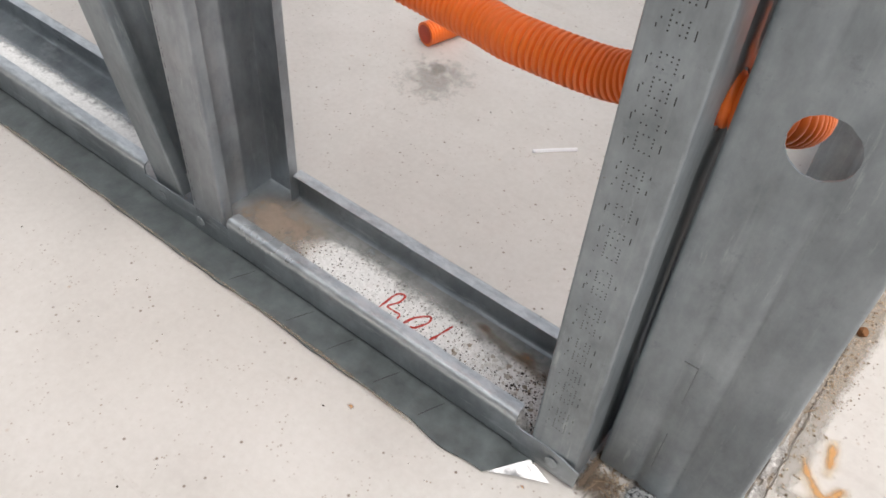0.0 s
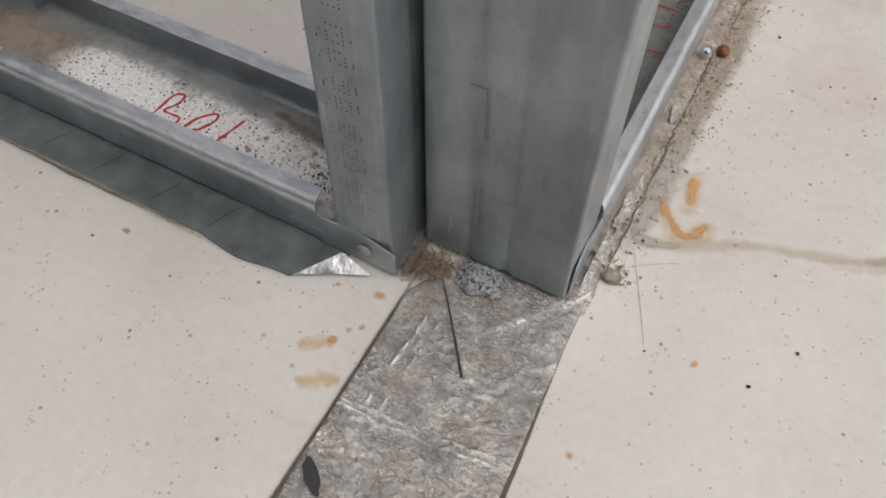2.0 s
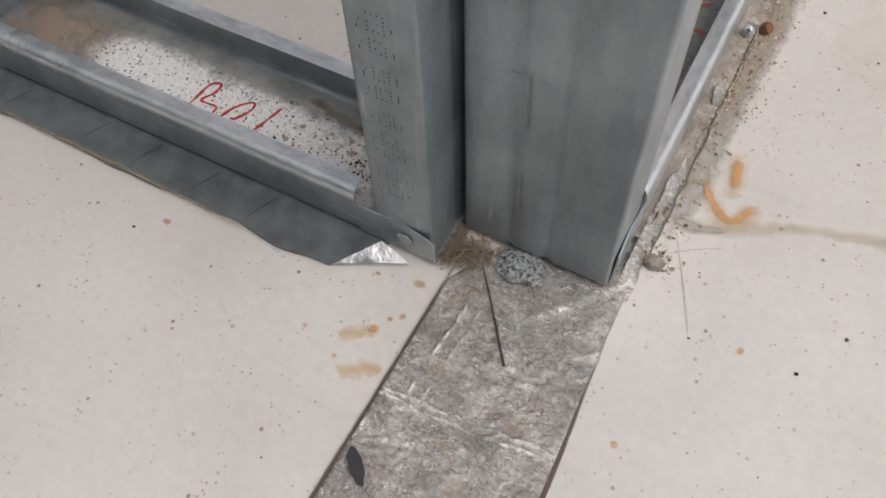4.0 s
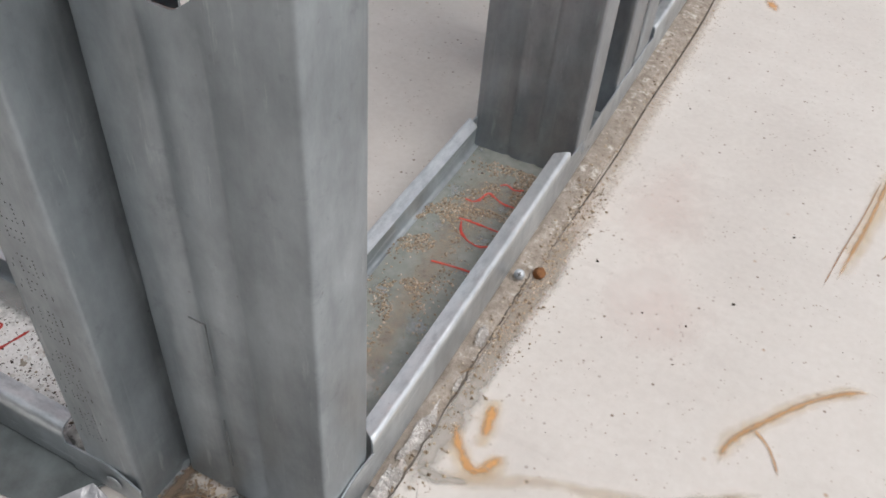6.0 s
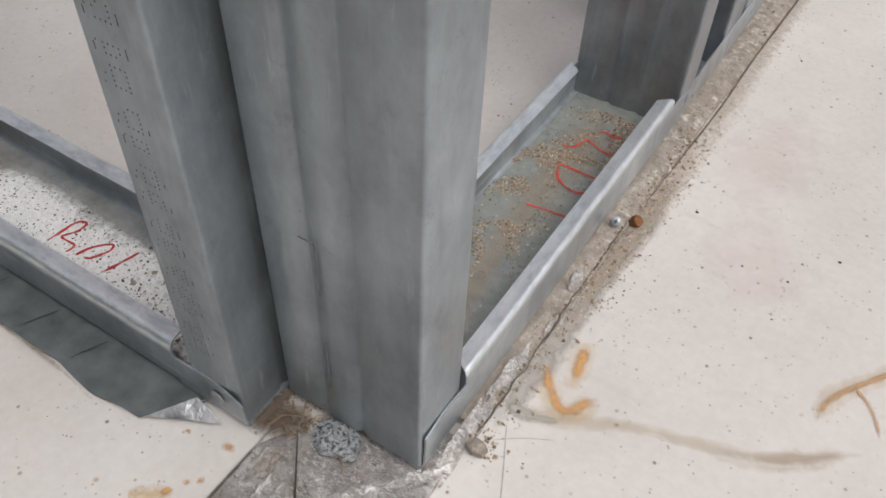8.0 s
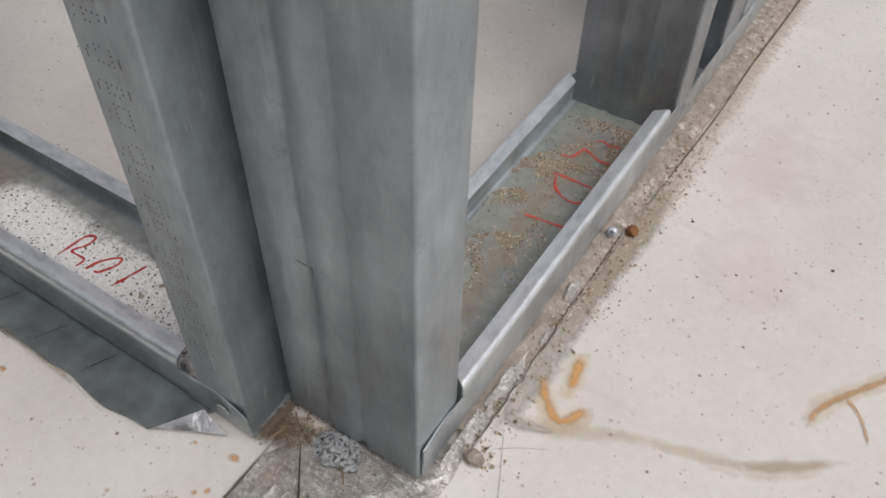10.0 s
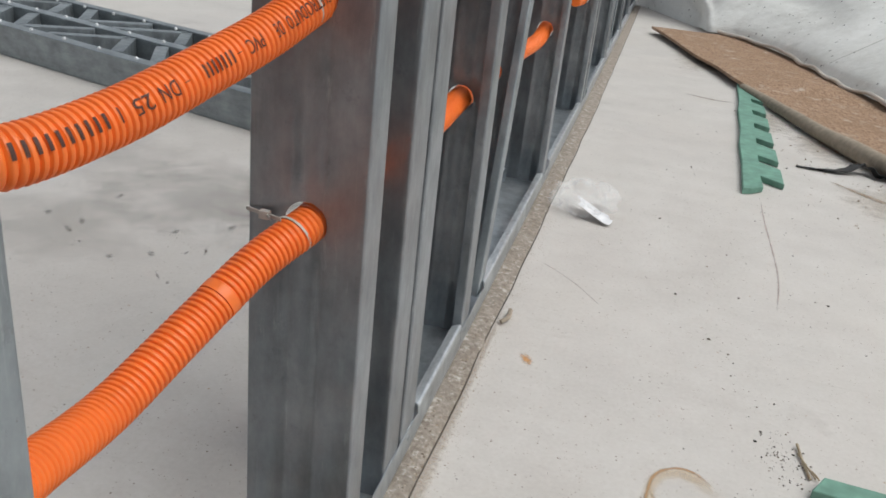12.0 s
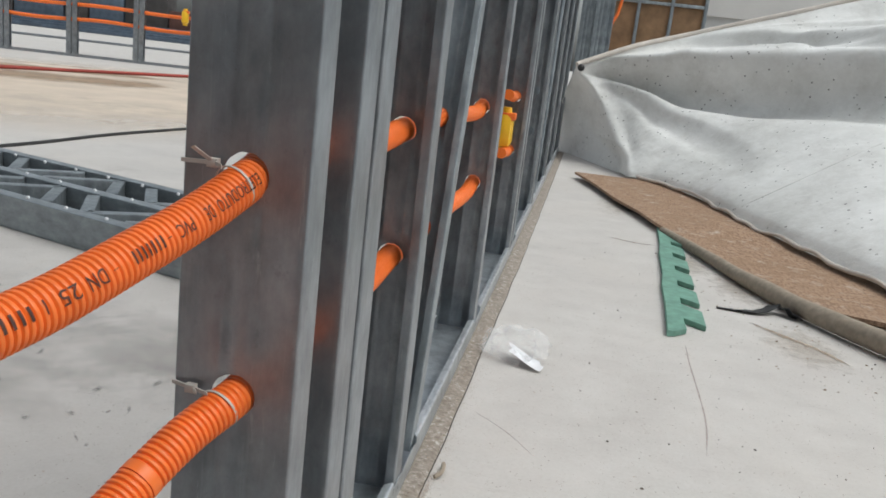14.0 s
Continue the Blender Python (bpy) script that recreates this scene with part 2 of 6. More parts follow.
def chipboard_face():
    """Weathered flake board: short pale and dark flakes in all directions, soil and wet patches."""
    m, n, l, p = material("brown_chipboard")
    v = coords(n, l)
    a = noise_tex(n, l, coords(n, l, (1, 0.3, 1)), 120, 5, 0.7)
    b = noise_tex(n, l, coords(n, l, (0.35, 1, 1)), 95, 5, 0.7)
    c = mix(n, l, ramp(n, l, a, [(0.36, 0.0), (0.62, 1.0)]), (0.17, 0.095, 0.055), (0.38, 0.245, 0.155))
    c = mix(n, l, ramp(n, l, b, [(0.50, 0.0), (0.64, 0.7)]), c, (0.45, 0.32, 0.225))
    c = mix(n, l, ramp(n, l, noise_tex(n, l, v, 6, 6, 0.7), [(0.44, 0.0), (0.66, 0.65)]), c, (0.26, 0.165, 0.10))
    c = mix(n, l, ramp(n, l, noise_tex(n, l, v, 14, 6, 0.75), [(0.56, 0.0), (0.68, 0.6)]), c, (0.56, 0.50, 0.43))
    l.new(c, p.inputs["Base Color"])
    p.inputs["Roughness"].default_value = 0.9
    bump(n, l, p, a, 0.7, 0.003)
    return m


def stain(name, color, low=0.42, high=0.62, scale=55, most=0.9):
    """A soiled patch that fades out by its own ragged edge into the bare surface."""
    m, n, l, p = material(name)
    at = n.new("ShaderNodeAttribute")
    at.attribute_name = "cover"
    v = coords(n, l)
    f = noise_tex(n, l, v, scale, 6, 0.7)
    mul = n.new("ShaderNodeMath")
    mul.operation = "MULTIPLY_ADD"
    l.new(at.outputs["Fac"], mul.inputs[0])
    mul.inputs[1].default_value = 0.6
    l.new(f, mul.inputs[2])
    alpha = ramp(n, l, mul.outputs[0], [(low + 0.2, 0.0), (high + 0.25, most)])
    edge = ramp(n, l, at.outputs["Fac"], [(0.0, 0.0), (0.35, 1.0)])
    alpha = mix(n, l, 1.0, alpha, edge, "MULTIPLY")
    l.new(mix(n, l, noise_tex(n, l, v, scale * 3, 3), tuple(c * 0.65 for c in color), tuple(min(1, c * 1.3) for c in color)), p.inputs["Base Color"])
    p.inputs["Roughness"].default_value = 0.85
    l.new(alpha, p.inputs["Alpha"])
    return m


CONCRETE = concrete()
MORTAR = rubble("crumbled_mortar", [(0.26, (0.16, 0.125, 0.098)), (0.5, (0.31, 0.265, 0.225)), (0.74, (0.46, 0.41, 0.365))], 0.004, 130, 0.5)
LUMP = rubble("speckled_mortar_lump", [(0.40, (0.03, 0.03, 0.032)), (0.48, (0.30, 0.31, 0.32)), (0.62, (0.52, 0.53, 0.54))], 0.004, 420)
CRUST = rubble("white_mortar_crust", [(0.33, (0.10, 0.09, 0.08)), (0.43, (0.62, 0.60, 0.57)), (0.7, (0.78, 0.77, 0.74))], 0.002, 200)
FOIL = foil()
BOARD = chipboard_face()
FOIL_CLEAN = plain("clean_aluminium_foil", (0.38, 0.378, 0.385), 0.32, 0.85, 60, 0.4, 0.005)
MEMBRANE = plain("bitumen_membrane", (0.095, 0.108, 0.11), 0.40, 0, 60, 0.45, 0.004)
RUST_STAIN = stain("orange_rust_stain", (0.60, 0.31, 0.11), 0.38, 1.1, 130, 0.68)
RUST_HALO = stain("yellow_rust_halo", (0.66, 0.49, 0.29), 0.36, 1.15, 70, 0.36)
BROWN_STAIN = stain("brown_dirt_streak", (0.56, 0.44, 0.30), 0.40, 1.2, 60, 0.32)
GREY_STAIN = stain("grey_smudge", (0.27, 0.245, 0.225), 0.52, 0.95, 60, 0.42)
PINK_STAIN = stain("faint_pink_chalk", (0.72, 0.47, 0.43), 0.46, 1.1, 45, 0.10)
WHITE_SPLASH = stain("white_splash", (0.86, 0.85, 0.82), 0.20, 0.55, 120, 1.0)
FILM_DUST = stain("grey_green_dust_film", (0.30, 0.315, 0.29), 0.22, 0.95, 40, 0.7)
PALE_DUST = stain("pale_grey_dust_film", (0.55, 0.55, 0.535), 0.22, 0.95, 40, 0.55)
BED_DUST = stain("grey_brown_mortar_dust", (0.40, 0.37, 0.335), 0.34, 1.1, 45, 0.7)
LITTER_SHADE = stain("dark_brown_litter_shade", (0.13, 0.093, 0.065), 0.34, 0.72, 200, 0.85)
DIRT = stain("broad_brown_dirt", (0.42, 0.34, 0.26), 0.50, 0.95, 30, 0.30)
DIRT_TRAIL = stain("brown_dirt_trail", (0.36, 0.27, 0.19), 0.40, 0.95, 45, 0.55)
SCUFF = stain("broad_grey_scuff", (0.33, 0.305, 0.28), 0.56, 0.92, 70, 0.34)
FAR_DIRT = stain("far_brown_dirt", (0.36, 0.25, 0.165), 0.34, 0.9, 3.2, 0.7)
WARM_LIT_DUST = stain("warm_lit_beige_dust", (0.74, 0.62, 0.50), 0.10, 0.6, 0.8, 0.7)
SOIL = stain("brown_soil", (0.40, 0.30, 0.21), 0.46, 1.0, 150, 0.34)
FAINT_RUST = stain("faint_rust_smear", (0.66, 0.43, 0.17), 0.50, 1.05, 120, 0.42)
FAINT_SCUFF = stain("faint_grey_scuff", (0.37, 0.345, 0.32), 0.40, 0.85, 12, 0.22)
TRACK_RUST = stain("brown_rust", (0.34, 0.19, 0.095), 0.36, 1.0, 150, 0.6)
FLOOR_DUST = stain("thick_brown_dust", (0.36, 0.28, 0.215), 0.24, 0.75, 60, 0.75)
DUST = stain("brown_dust", (0.33, 0.26, 0.19), 0.50, 1.1, 110, 0.5)


def tarpaulin():
    m, n, l, p = material("grey_white_tarpaulin")
    v = coords(n, l)
    big = noise_tex(n, l, v, 1.6, 5, 0.6)
    fine = noise_tex(n, l, v, 40, 5, 0.6)
    c = mix(n, l, ramp(n, l, big, [(0.35, 0.0), (0.7, 1.0)]), (0.67, 0.665, 0.64), (0.85, 0.845, 0.825))
    c = mix(n, l, 0.2, c, fine, "OVERLAY")
    grime = noise_tex(n, l, coords(n, l, (1, 0.6, 1)), 5, 7, 0.7)
    c = mix(n, l, ramp(n, l, grime, [(0.48, 0.0), (0.75, 0.5)]), c, (0.43, 0.41, 0.375))
    vor = n.new("ShaderNodeTexVoronoi")
    vor.inputs["Scale"].default_value = 22
    l.new(v, vor.inputs["Vector"])
    gate = noise_tex(n, l, v, 3.0, 2)
    dots = mix(n, l, 1.0, ramp(n, l, vor.outputs["Distance"], [(0.08, 0.9), (0.15, 0.0)]), ramp(n, l, gate, [(0.43, 0.0), (0.53, 1.0)]), "MULTIPLY")
    c = mix(n, l, dots, c, (0.07, 0.06, 0.05))
    l.new(c, p.inputs["Base Color"])
    p.inputs["Roughness"].default_value = 0.75
    bump(n, l, p, noise_tex(n, l, v, 7, 6, 0.65), 0.3, 0.03)
    return m


TARP = tarpaulin()
HEM = plain("beige_tarpaulin_hem", (0.60, 0.54, 0.485), 0.8, 0, 12, 0.15, 0.002)


def clear_film():
    m, n, l, p = material("clear_plastic_film")
    p.inputs["Base Color"].default_value = (0.95, 0.95, 0.96, 1)
    p.inputs["Roughness"].default_value = 0.12
    p.inputs["Alpha"].default_value = 0.16
    return m


FILM = clear_film()
PAPER = plain("white_paper", (0.82, 0.82, 0.84), 0.8, 0, 60, 0.05, 0.0006)


# ---- mesh helpers ----
def part(name, bm, mat, parent=None, label="", smooth=35):
    me = bpy.data.meshes.new(name)
    bm.to_mesh(me)
    bm.free()
    for mm in (mat if isinstance(mat, (list, tuple)) else (mat,)):
        me.materials.append(mm)
    if smooth:
        me.polygons.foreach_set("use_smooth", [True] * len(me.polygons))
        me.set_sharp_from_angle(angle=radians(smooth))
    ob = new(name, me)
    ob.parent = parent
    if label:
        tagged(ob, label)
    return ob


def thing(name, label, category, group="", kind="", at=None):
    ob = new(name)
    ob.empty_display_size = 0.05
    if at is not None:
        ob.matrix_world = at
    return tagged(ob, label, category, group, kind)


def box_bm(lo, hi, bev=0.0, bm=None):
    bm = bm or bmesh.new()
    got = bmesh.ops.create_cube(bm, size=1.0)["verts"]
    lo, hi = Vector(lo), Vector(hi)
    for v in got:
        v.co = Vector([(a + b) / 2 + c * (b - a) for a, b, c in zip(lo, hi, v.co)])
    if bev:
        edges = list({e for v in got for e in v.link_edges})
        bmesh.ops.bevel(bm, geom=edges, offset=bev, segments=2, affect="EDGES", profile=0.5)
    return bm


def solidify(bm, t):
    bmesh.ops.recalc_face_normals(bm, faces=bm.faces)
    bmesh.ops.solidify(bm, geom=list(bm.faces), thickness=t)
    return bm


def rounded(points, r=0.0022, steps=3):
    """A polyline in the plane with its corners rounded."""
    out = [points[0]]
    for a, b, c in zip(points, points[1:], points[2:]):
        a, b, c = Vector(a), Vector(b), Vector(c)
        p, q = b + (a - b).normalized() * r, b + (c - b).normalized() * r
        if (a - b).angle(c - b) > radians(150):
            out.append(tuple(b))
            continue
        for i in range(steps + 1):
            k = i / steps
            out.append(tuple((1 - k) ** 2 * p + 2 * k * (1 - k) * b + k * k * q))
    out.append(points[-1])
    return out


def channel_bm(length, web=0.090, flange=0.040, lip=0.011, ribs=True, holes=(), hole_r=0.0168, t=0.0011, shift=0.0):
    """A lipped steel channel along z: the web lies at y = 0 from x = 0 to web, flanges reach to y = flange."""
    side_a = rounded([(lip, flange), (0.0, flange), (0.0, 0.0), (0.006, 0.0)])
    side_b = [(web - x, y) for x, y in reversed(side_a)]
    c = web / 2 + shift
    mid = []
    if ribs:
        for s in (-0.0125, 0.0125):
            mid += [(c + s - 0.004, 0.0), (c + s - 0.0012, 0.0017), (c + s + 0.0012, 0.0017), (c + s + 0.004, 0.0)]
    zs = [0.0]
    for h in sorted(holes):
        zs += [h - 0.0185, h + 0.0185]
    zs.append(length)
    bm = bmesh.new()

    def strip(pts, z0, z1, flat0=False, flat1=False):
        n = max(1, int((z1 - z0) / 0.3))
        levels = [(z0 + (z1 - z0) * k / n, 1.0) for k in range(n + 1)]
        if flat0:
            levels[0:1] = [(z0, 0.0), (z0 + 0.02, 1.0)]
        if flat1:
            levels[-1:] = [(z1 - 0.02, 1.0), (z1, 0.0)]
        rows = [[bm.verts.new((x, y * k if abs(y) < 0.0018 and 0.01 < x < web - 0.01 else y, z)) for x, y in pts] for z, k in levels]
        for r0, r1 in zip(rows, rows[1:]):
            for i in range(len(pts) - 1):
                bm.faces.new((r0[i], r0[i + 1], r1[i + 1], r1[i]))

    for i, (z0, z1) in enumerate(zip(zs, zs[1:])):
        if i % 2 == 0:
            strip(side_a + mid + side_b, z0, z1, i > 0, i < len(zs) - 2)
            continue
        h = (z0 + z1) / 2
        steps = 6
        for s in range(steps):
            za, zb = z0 + (z1 - z0) * s / steps, z0 + (z1 - z0) * (s + 1) / steps
            strip(side_a, za, zb)
            strip(side_b, za, zb)
        xa, xb = side_a[-1][0], side_b[0][0]
        xs = [xa] + [x for x, y in mid] + [xb]
        zz = [z0 + (z1 - z0) * s / steps for s in range(steps + 1)]
        border = [(x, z0) for x in xs] + [(xb, z) for z in zz[1:]] + [(x, z1) for x in reversed(xs[:-1])] + [(xa, z) for z in reversed(zz[1:-1])]
        ring = []
        for x, z in border:
            a = math.atan2((z - h) / (z1 - z0), (x - c) / (xb - xa))
            ring.append((bm.verts.new((x, 0.0, z)), bm.verts.new((c + hole_r * math.cos(a), 0.0, h + hole_r * math.sin(a)))))
        for (o0, i0), (o1, i1) in zip(ring, ring[1:] + ring[:1]):
            bm.faces.new((o0, o1, i1, i0))
    bmesh.ops.remove_doubles(bm, verts=bm.verts, dist=0.00002)
    return solidify(bm, t)


def track_bm(spans, width=0.092, height=0.041, lip=0.012, low=0.034, t=0.0011, dent=0.0018, crumple=0.0, bend=0.0045, slant=0.7):
    """A lipped channel lying on its web along x. spans: (x0, x1, lipped); unlipped spans are where a stud stands, their flange edges pressed in."""
    bm = bmesh.new()
    for x0, x1, lipped in spans:
        if lipped:
            prof = rounded([(lip, height - 0.0015), (0.0, height), (0.0, 0.0), (0.008, 0.0)], bend, 6)
        else:
            prof = rounded([(0.0, low), (0.0, 0.0), (0.008, 0.0)], 0.0035, 3)
        prof = prof + [(width - y, z) for y, z in reversed(prof)]
        n = max(8, int((x1 - x0) / 0.02))
        rows = []
        for k in range(n + 1):
            x = x0 + (x1 - x0) * k / n
            row = []
            for y, z in prof:
                wob = 0.0006 * noise.noise((x * 22, y * 9, z * 30)) if lipped and z > 0.02 else 0.0
                press = 0.0 if lipped else dent * (z / low) ** 2 * noise.noise((x * 35, 1.7, y))
                bent = crumple * max(0.0, 1 - (x - spans[0][0]) / 0.03) ** 2 * (z / low) if y > width / 2 and z > 0.003 else 0.0
                if lipped and z > height * 0.8:
                    reach = min(y, width - y)
                    x_cut = slant * reach * (max(0.0, 1 - (x - x0) / 0.03) - max(0.0, 1 - (x1 - x) / 0.03))
                else:
                    x_cut = 0.0
                row.append(bm.verts.new((x + x_cut - bent * 0.4, y + press + bent * (0.6 + 0.8 * math.sin(z * 210)), z + wob - bent * 0.5)))
            rows.append(row)
        for r0, r1 in zip(rows, rows[1:]):
            for i in range(len(prof) - 1):
                bm.faces.new((r0[i], r1[i], r1[i + 1], r0[i + 1]))
    bmesh.ops.recalc_face_normals(bm, faces=bm.faces)
    bmesh.ops.solidify(bm, geom=list(bm.faces), thickness=t)
    return bm


def spline(points, step):
    """Catmull-Rom through the points, resampled at even steps."""
    p = [Vector(q) for q in points]
    p = [p[0] * 2 - p[1]] + p + [p[-1] * 2 - p[-2]]
    fine = []
    for a, b, c, d in zip(p, p[1:], p[2:], p[3:]):
        for i in range(40):
            k = i / 40
            fine.append(0.5 * (2 * b + (c - a) * k + (2 * a - 5 * b + 4 * c - d) * k * k + (3 * b - a - 3 * c + d) * k ** 3))
    fine.append(p[-2])
    out, left = [fine[0]], step
    for a, b in zip(fine, fine[1:]):
        seg = (b - a).length
        while left <= seg and seg > 0:
            a = a + (b - a).normalized() * left
            out.append(a)
            seg = (b - a).length
            left = step
        left -= seg
    return out


def frames(path):
    """Points with a side and an up direction carried along the path."""
    out, side = [], None
    for i, p in enumerate(path):
        d = (path[min(i + 1, len(path) - 1)] - path[max(i - 1, 0)]).normalized()
        if side is None:
            side = d.cross(Vector((0, 0, 1)))
            if side.length < 0.01:
                side = Vector((1, 0, 0))
        side = (side - d * side.dot(d)).normalized()
        out.append((p, d, side, side.cross(d).normalized()))
    return out


def sweep_bm(points, radius, step, segs=14, ribs=None, cap=True, bm=None):
    """A tube along the points; ribs: radii in turn along the path, for a corrugated wall."""
    bm = bm or bmesh.new()
    rows = []
    for i, (p, d, s, u) in enumerate(frames(spline(points, step))):
        r = ribs[i % len(ribs)] if ribs else radius
        rows.append([bm.verts.new(p + (s * math.cos(2 * math.pi * k / segs) + u * math.sin(2 * math.pi * k / segs)) * r) for k in range(segs)])
    for a, b in zip(rows, rows[1:]):
        for k in range(segs):
            bm.faces.new((a[k], a[(k + 1) % segs], b[(k + 1) % segs], b[k]))
    if cap:
        bm.faces.new(rows[0]), bm.faces.new(rows[-1])
    bmesh.ops.recalc_face_normals(bm, faces=bm.faces)
    return bm


def ribbon_bm(points, widths, z, step=0.004, across=5, full=False):
    """A flat strip on a surface with a 'cover' value that falls from its middle to its edges."""
    bm = bmesh.new()
    lay = bm.verts.layers.float.new("cover")
    path = spline([(x, y, 0) for x, y in points], step)
    rows, n = [], len(path)
    for i, (p, d, s, u) in enumerate(frames(path)):
        k = i / max(1, n - 1) * (len(widths) - 1)
        j = min(int(k), len(widths) - 2)
        w = widths[j] + (widths[j + 1] - widths[j]) * (k - j)
        end = min(1.0, min(i, n - 1 - i) / max(1, n * 0.12))
        row = []
        for c in range(across):
            f = c / (across - 1) * 2 - 1
            v = bm.verts.new((p.x + s.x * w * f, p.y + s.y * w * f, z))
            v[lay] = 0.75 if full else (1 - abs(f)) * end
            row.append(v)
        rows.append(row)
    for a, b in zip(rows, rows[1:]):
        for c in range(across - 1):
            bm.faces.new((a[c], b[c], b[c + 1], a[c + 1]))
    bmesh.ops.recalc_face_normals(bm, faces=bm.faces)
    return bm


def blot_bm(cx, cy, rx, ry, z, rings=6, segs=28, seed=0.0, turn=0.0):
    """A ragged flat patch whose 'cover' falls from its middle to its rim."""
    bm = bmesh.new()
    lay = bm.verts.layers.float.new("cover")
    mid = bm.verts.new((cx, cy, z))
    mid[lay] = 1.0
    last = None
    for r in range(1, rings + 1):
        ring = []
        for k in range(segs):
            a = 2 * math.pi * k / segs
            q = r / rings * (1 + 0.3 * noise.noise((math.cos(a) * 1.5 + seed, math.sin(a) * 1.5, seed)))
            x, y = rx * q * math.cos(a), ry * q * math.sin(a)
            v = bm.verts.new((cx + x * math.cos(turn) - y * math.sin(turn), cy + x * math.sin(turn) + y * math.cos(turn), z))
            v[lay] = 1 - r / rings
            ring.append(v)
        for k in range(segs):
            j = (k + 1) % segs
            if last:
                bm.faces.new((last[k], ring[k], ring[j], last[j]))
            else:
                bm.faces.new((mid, ring[k], ring[j]))
        last = ring
    return bm


def strokes_bm(lines, z, width=0.0029, h=0.0004):
    """Brush strokes lying on a surface: flat raised strips of uneven width."""
    bm = bmesh.new()
    for line in lines:
        path = spline([(x, y, 0) for x, y in line], 0.0012)
        rows = []
        for i, (p, d, s, u) in enumerate(frames(path)):
            w = width * (0.75 + 0.5 * noise.noise((p.x * 180, p.y * 180, 3.1))) * (0.5 if i in (0, len(path) - 1) else 1.0) / 2
            rows.append([bm.verts.new((p.x + s.x * w * f, p.y + s.y * w * f, z + (h if abs(f) < 1 else 0))) for f in (-1, -0.6, 0.6, 1)])
        for a, b in zip(rows, rows[1:]):
            for c in range(3):
                bm.faces.new((a[c], b[c], b[c + 1], a[c + 1]))
    bmesh.ops.recalc_face_normals(bm, faces=bm.faces)
    return bm


def grains(name, places, mat, parent=None, label="", category=""):
    """Loose grains: many small uneven pebbles in one mesh. places: (x, y, z, size)."""
    rng = random.Random(len(places))
    verts, faces = [], []
    for x, y, z, s in places:
        b = len(verts)
        a0 = rng.random() * 6.3
        q = [s * (0.6 + 0.8 * rng.random()) for _ in range(6)]
        for k in range(4):
            a = a0 + k * math.pi / 2
            verts.append((x + q[k] * math.cos(a), y + q[k] * math.sin(a), z + s * 0.25))
        verts.append((x, y, z + q[4]))
        verts.append((x, y, z - s * 0.2))
        faces += [(b + k, b + (k + 1) % 4, b + 4) for k in range(4)] + [(b + (k + 1) % 4, b + k, b + 5) for k in range(4)]
    me = bpy.data.meshes.new(name)
    me.from_pydata(verts, [], faces)
    me.materials.append(mat)
    ob = new(name, me)
    ob.parent = parent
    return tagged(ob, label, category, "", "stuff")


def stick(child, parent):
    """Keeps a part that was built in place where it is, under a parent that has a pose of its own."""
    child.matrix_parent_inverse = parent.matrix_basis.inverted()
    return child


# ---- ground ----
bm = bmesh.new()
cuts = [-400, -60, -12, -3, 0, 3, 12, 60, 400]
gv = [[bm.verts.new((x, y, 0)) for x in cuts] for y in cuts]
for j in range(len(cuts) - 1):
    for i in range(len(cuts) - 1):
        bm.faces.new((gv[j][i], gv[j][i + 1], gv[j + 1][i + 1], gv[j + 1][i]))
ground = tagged(part("ground", bm, CONCRETE, None, "", 0), "pale beige trowelled concrete slab with rust stains and specks", "concrete floor", "", "structure")


# ---- unseen dark wall, added behind to darken reflections and skylight ----
wall = part("unseen_dark_wall", box_bm((-14.0, -3.9, 0.0), (12.0, -3.6, 4.4), 0.01), plain("dark_grey_rendered_wall", (0.13, 0.128, 0.125), 0.9, 0, 2, 0.15, 0.002))
tagged(wall, "unseen dark grey wall added to darken reflections and skylight", "wall", "", "structure")

# ---- steel wall frames at the corner ----
XI, XO = -0.069, 0.022
TALL = 2.55


def rivet(parent, x, y, z, axis="y", r=0.0042, mat=None):
    bm = bmesh.new()
    bmesh.ops.create_uvsphere(bm, u_segments=14, v_segments=7, radius=r)
    for v in bm.verts:
        d = math.hypot(v.co.x, v.co.y)
        v.co.z *= 0.16
        if d < r * 0.35:
            v.co.z -= 0.0006
    ob = part("rivet", bm, mat or ZINC_TRACK, parent)
    ob.matrix_local = pose(x, y, z, 90 if axis == "y" else 0, 90 if axis == "x" else 0, 0)
    return ob


def stud(parent, m, mesh, name="stud", label=""):
    ob = new(name, mesh)
    ob.parent = parent
    ob.matrix_local = m
    if label:
        tagged(ob, label)
    return ob


def mesh_of(bm, name, mat):
    me = bpy.data.meshes.new(name)
    bm.to_mesh(me)
    bm.free()
    me.materials.append(mat)
    me.polygons.foreach_set("use_smooth", [True] * len(me.polygons))
    me.set_sharp_from_angle(angle=radians(35))
    return me


STUD_END = mesh_of(channel_bm(TALL, 0.0940, 0.041, holes=(0.3165, 0.49), shift=-0.005), "end_stud", ZINC)
STUD_HOLED = mesh_of(channel_bm(TALL, 0.091, 0.040, holes=(0.325, 0.486)), "holed_stud", ZINC_DARK)
STUD_FIRST = mesh_of(channel_bm(TALL, 0.0922, 0.035, holes=(0.325, 0.486), shift=-0.0006), "first_stud", ZINC_DARK)
STUD_PLAIN = mesh_of(channel_bm(TALL, 0.090, 0.038), "plain_stud", ZINC)
STUD_LEFT = mesh_of(channel_bm(TALL, 0.090, 0.038, holes=(0.315, 0.42)), "end_stud_left", ZINC)
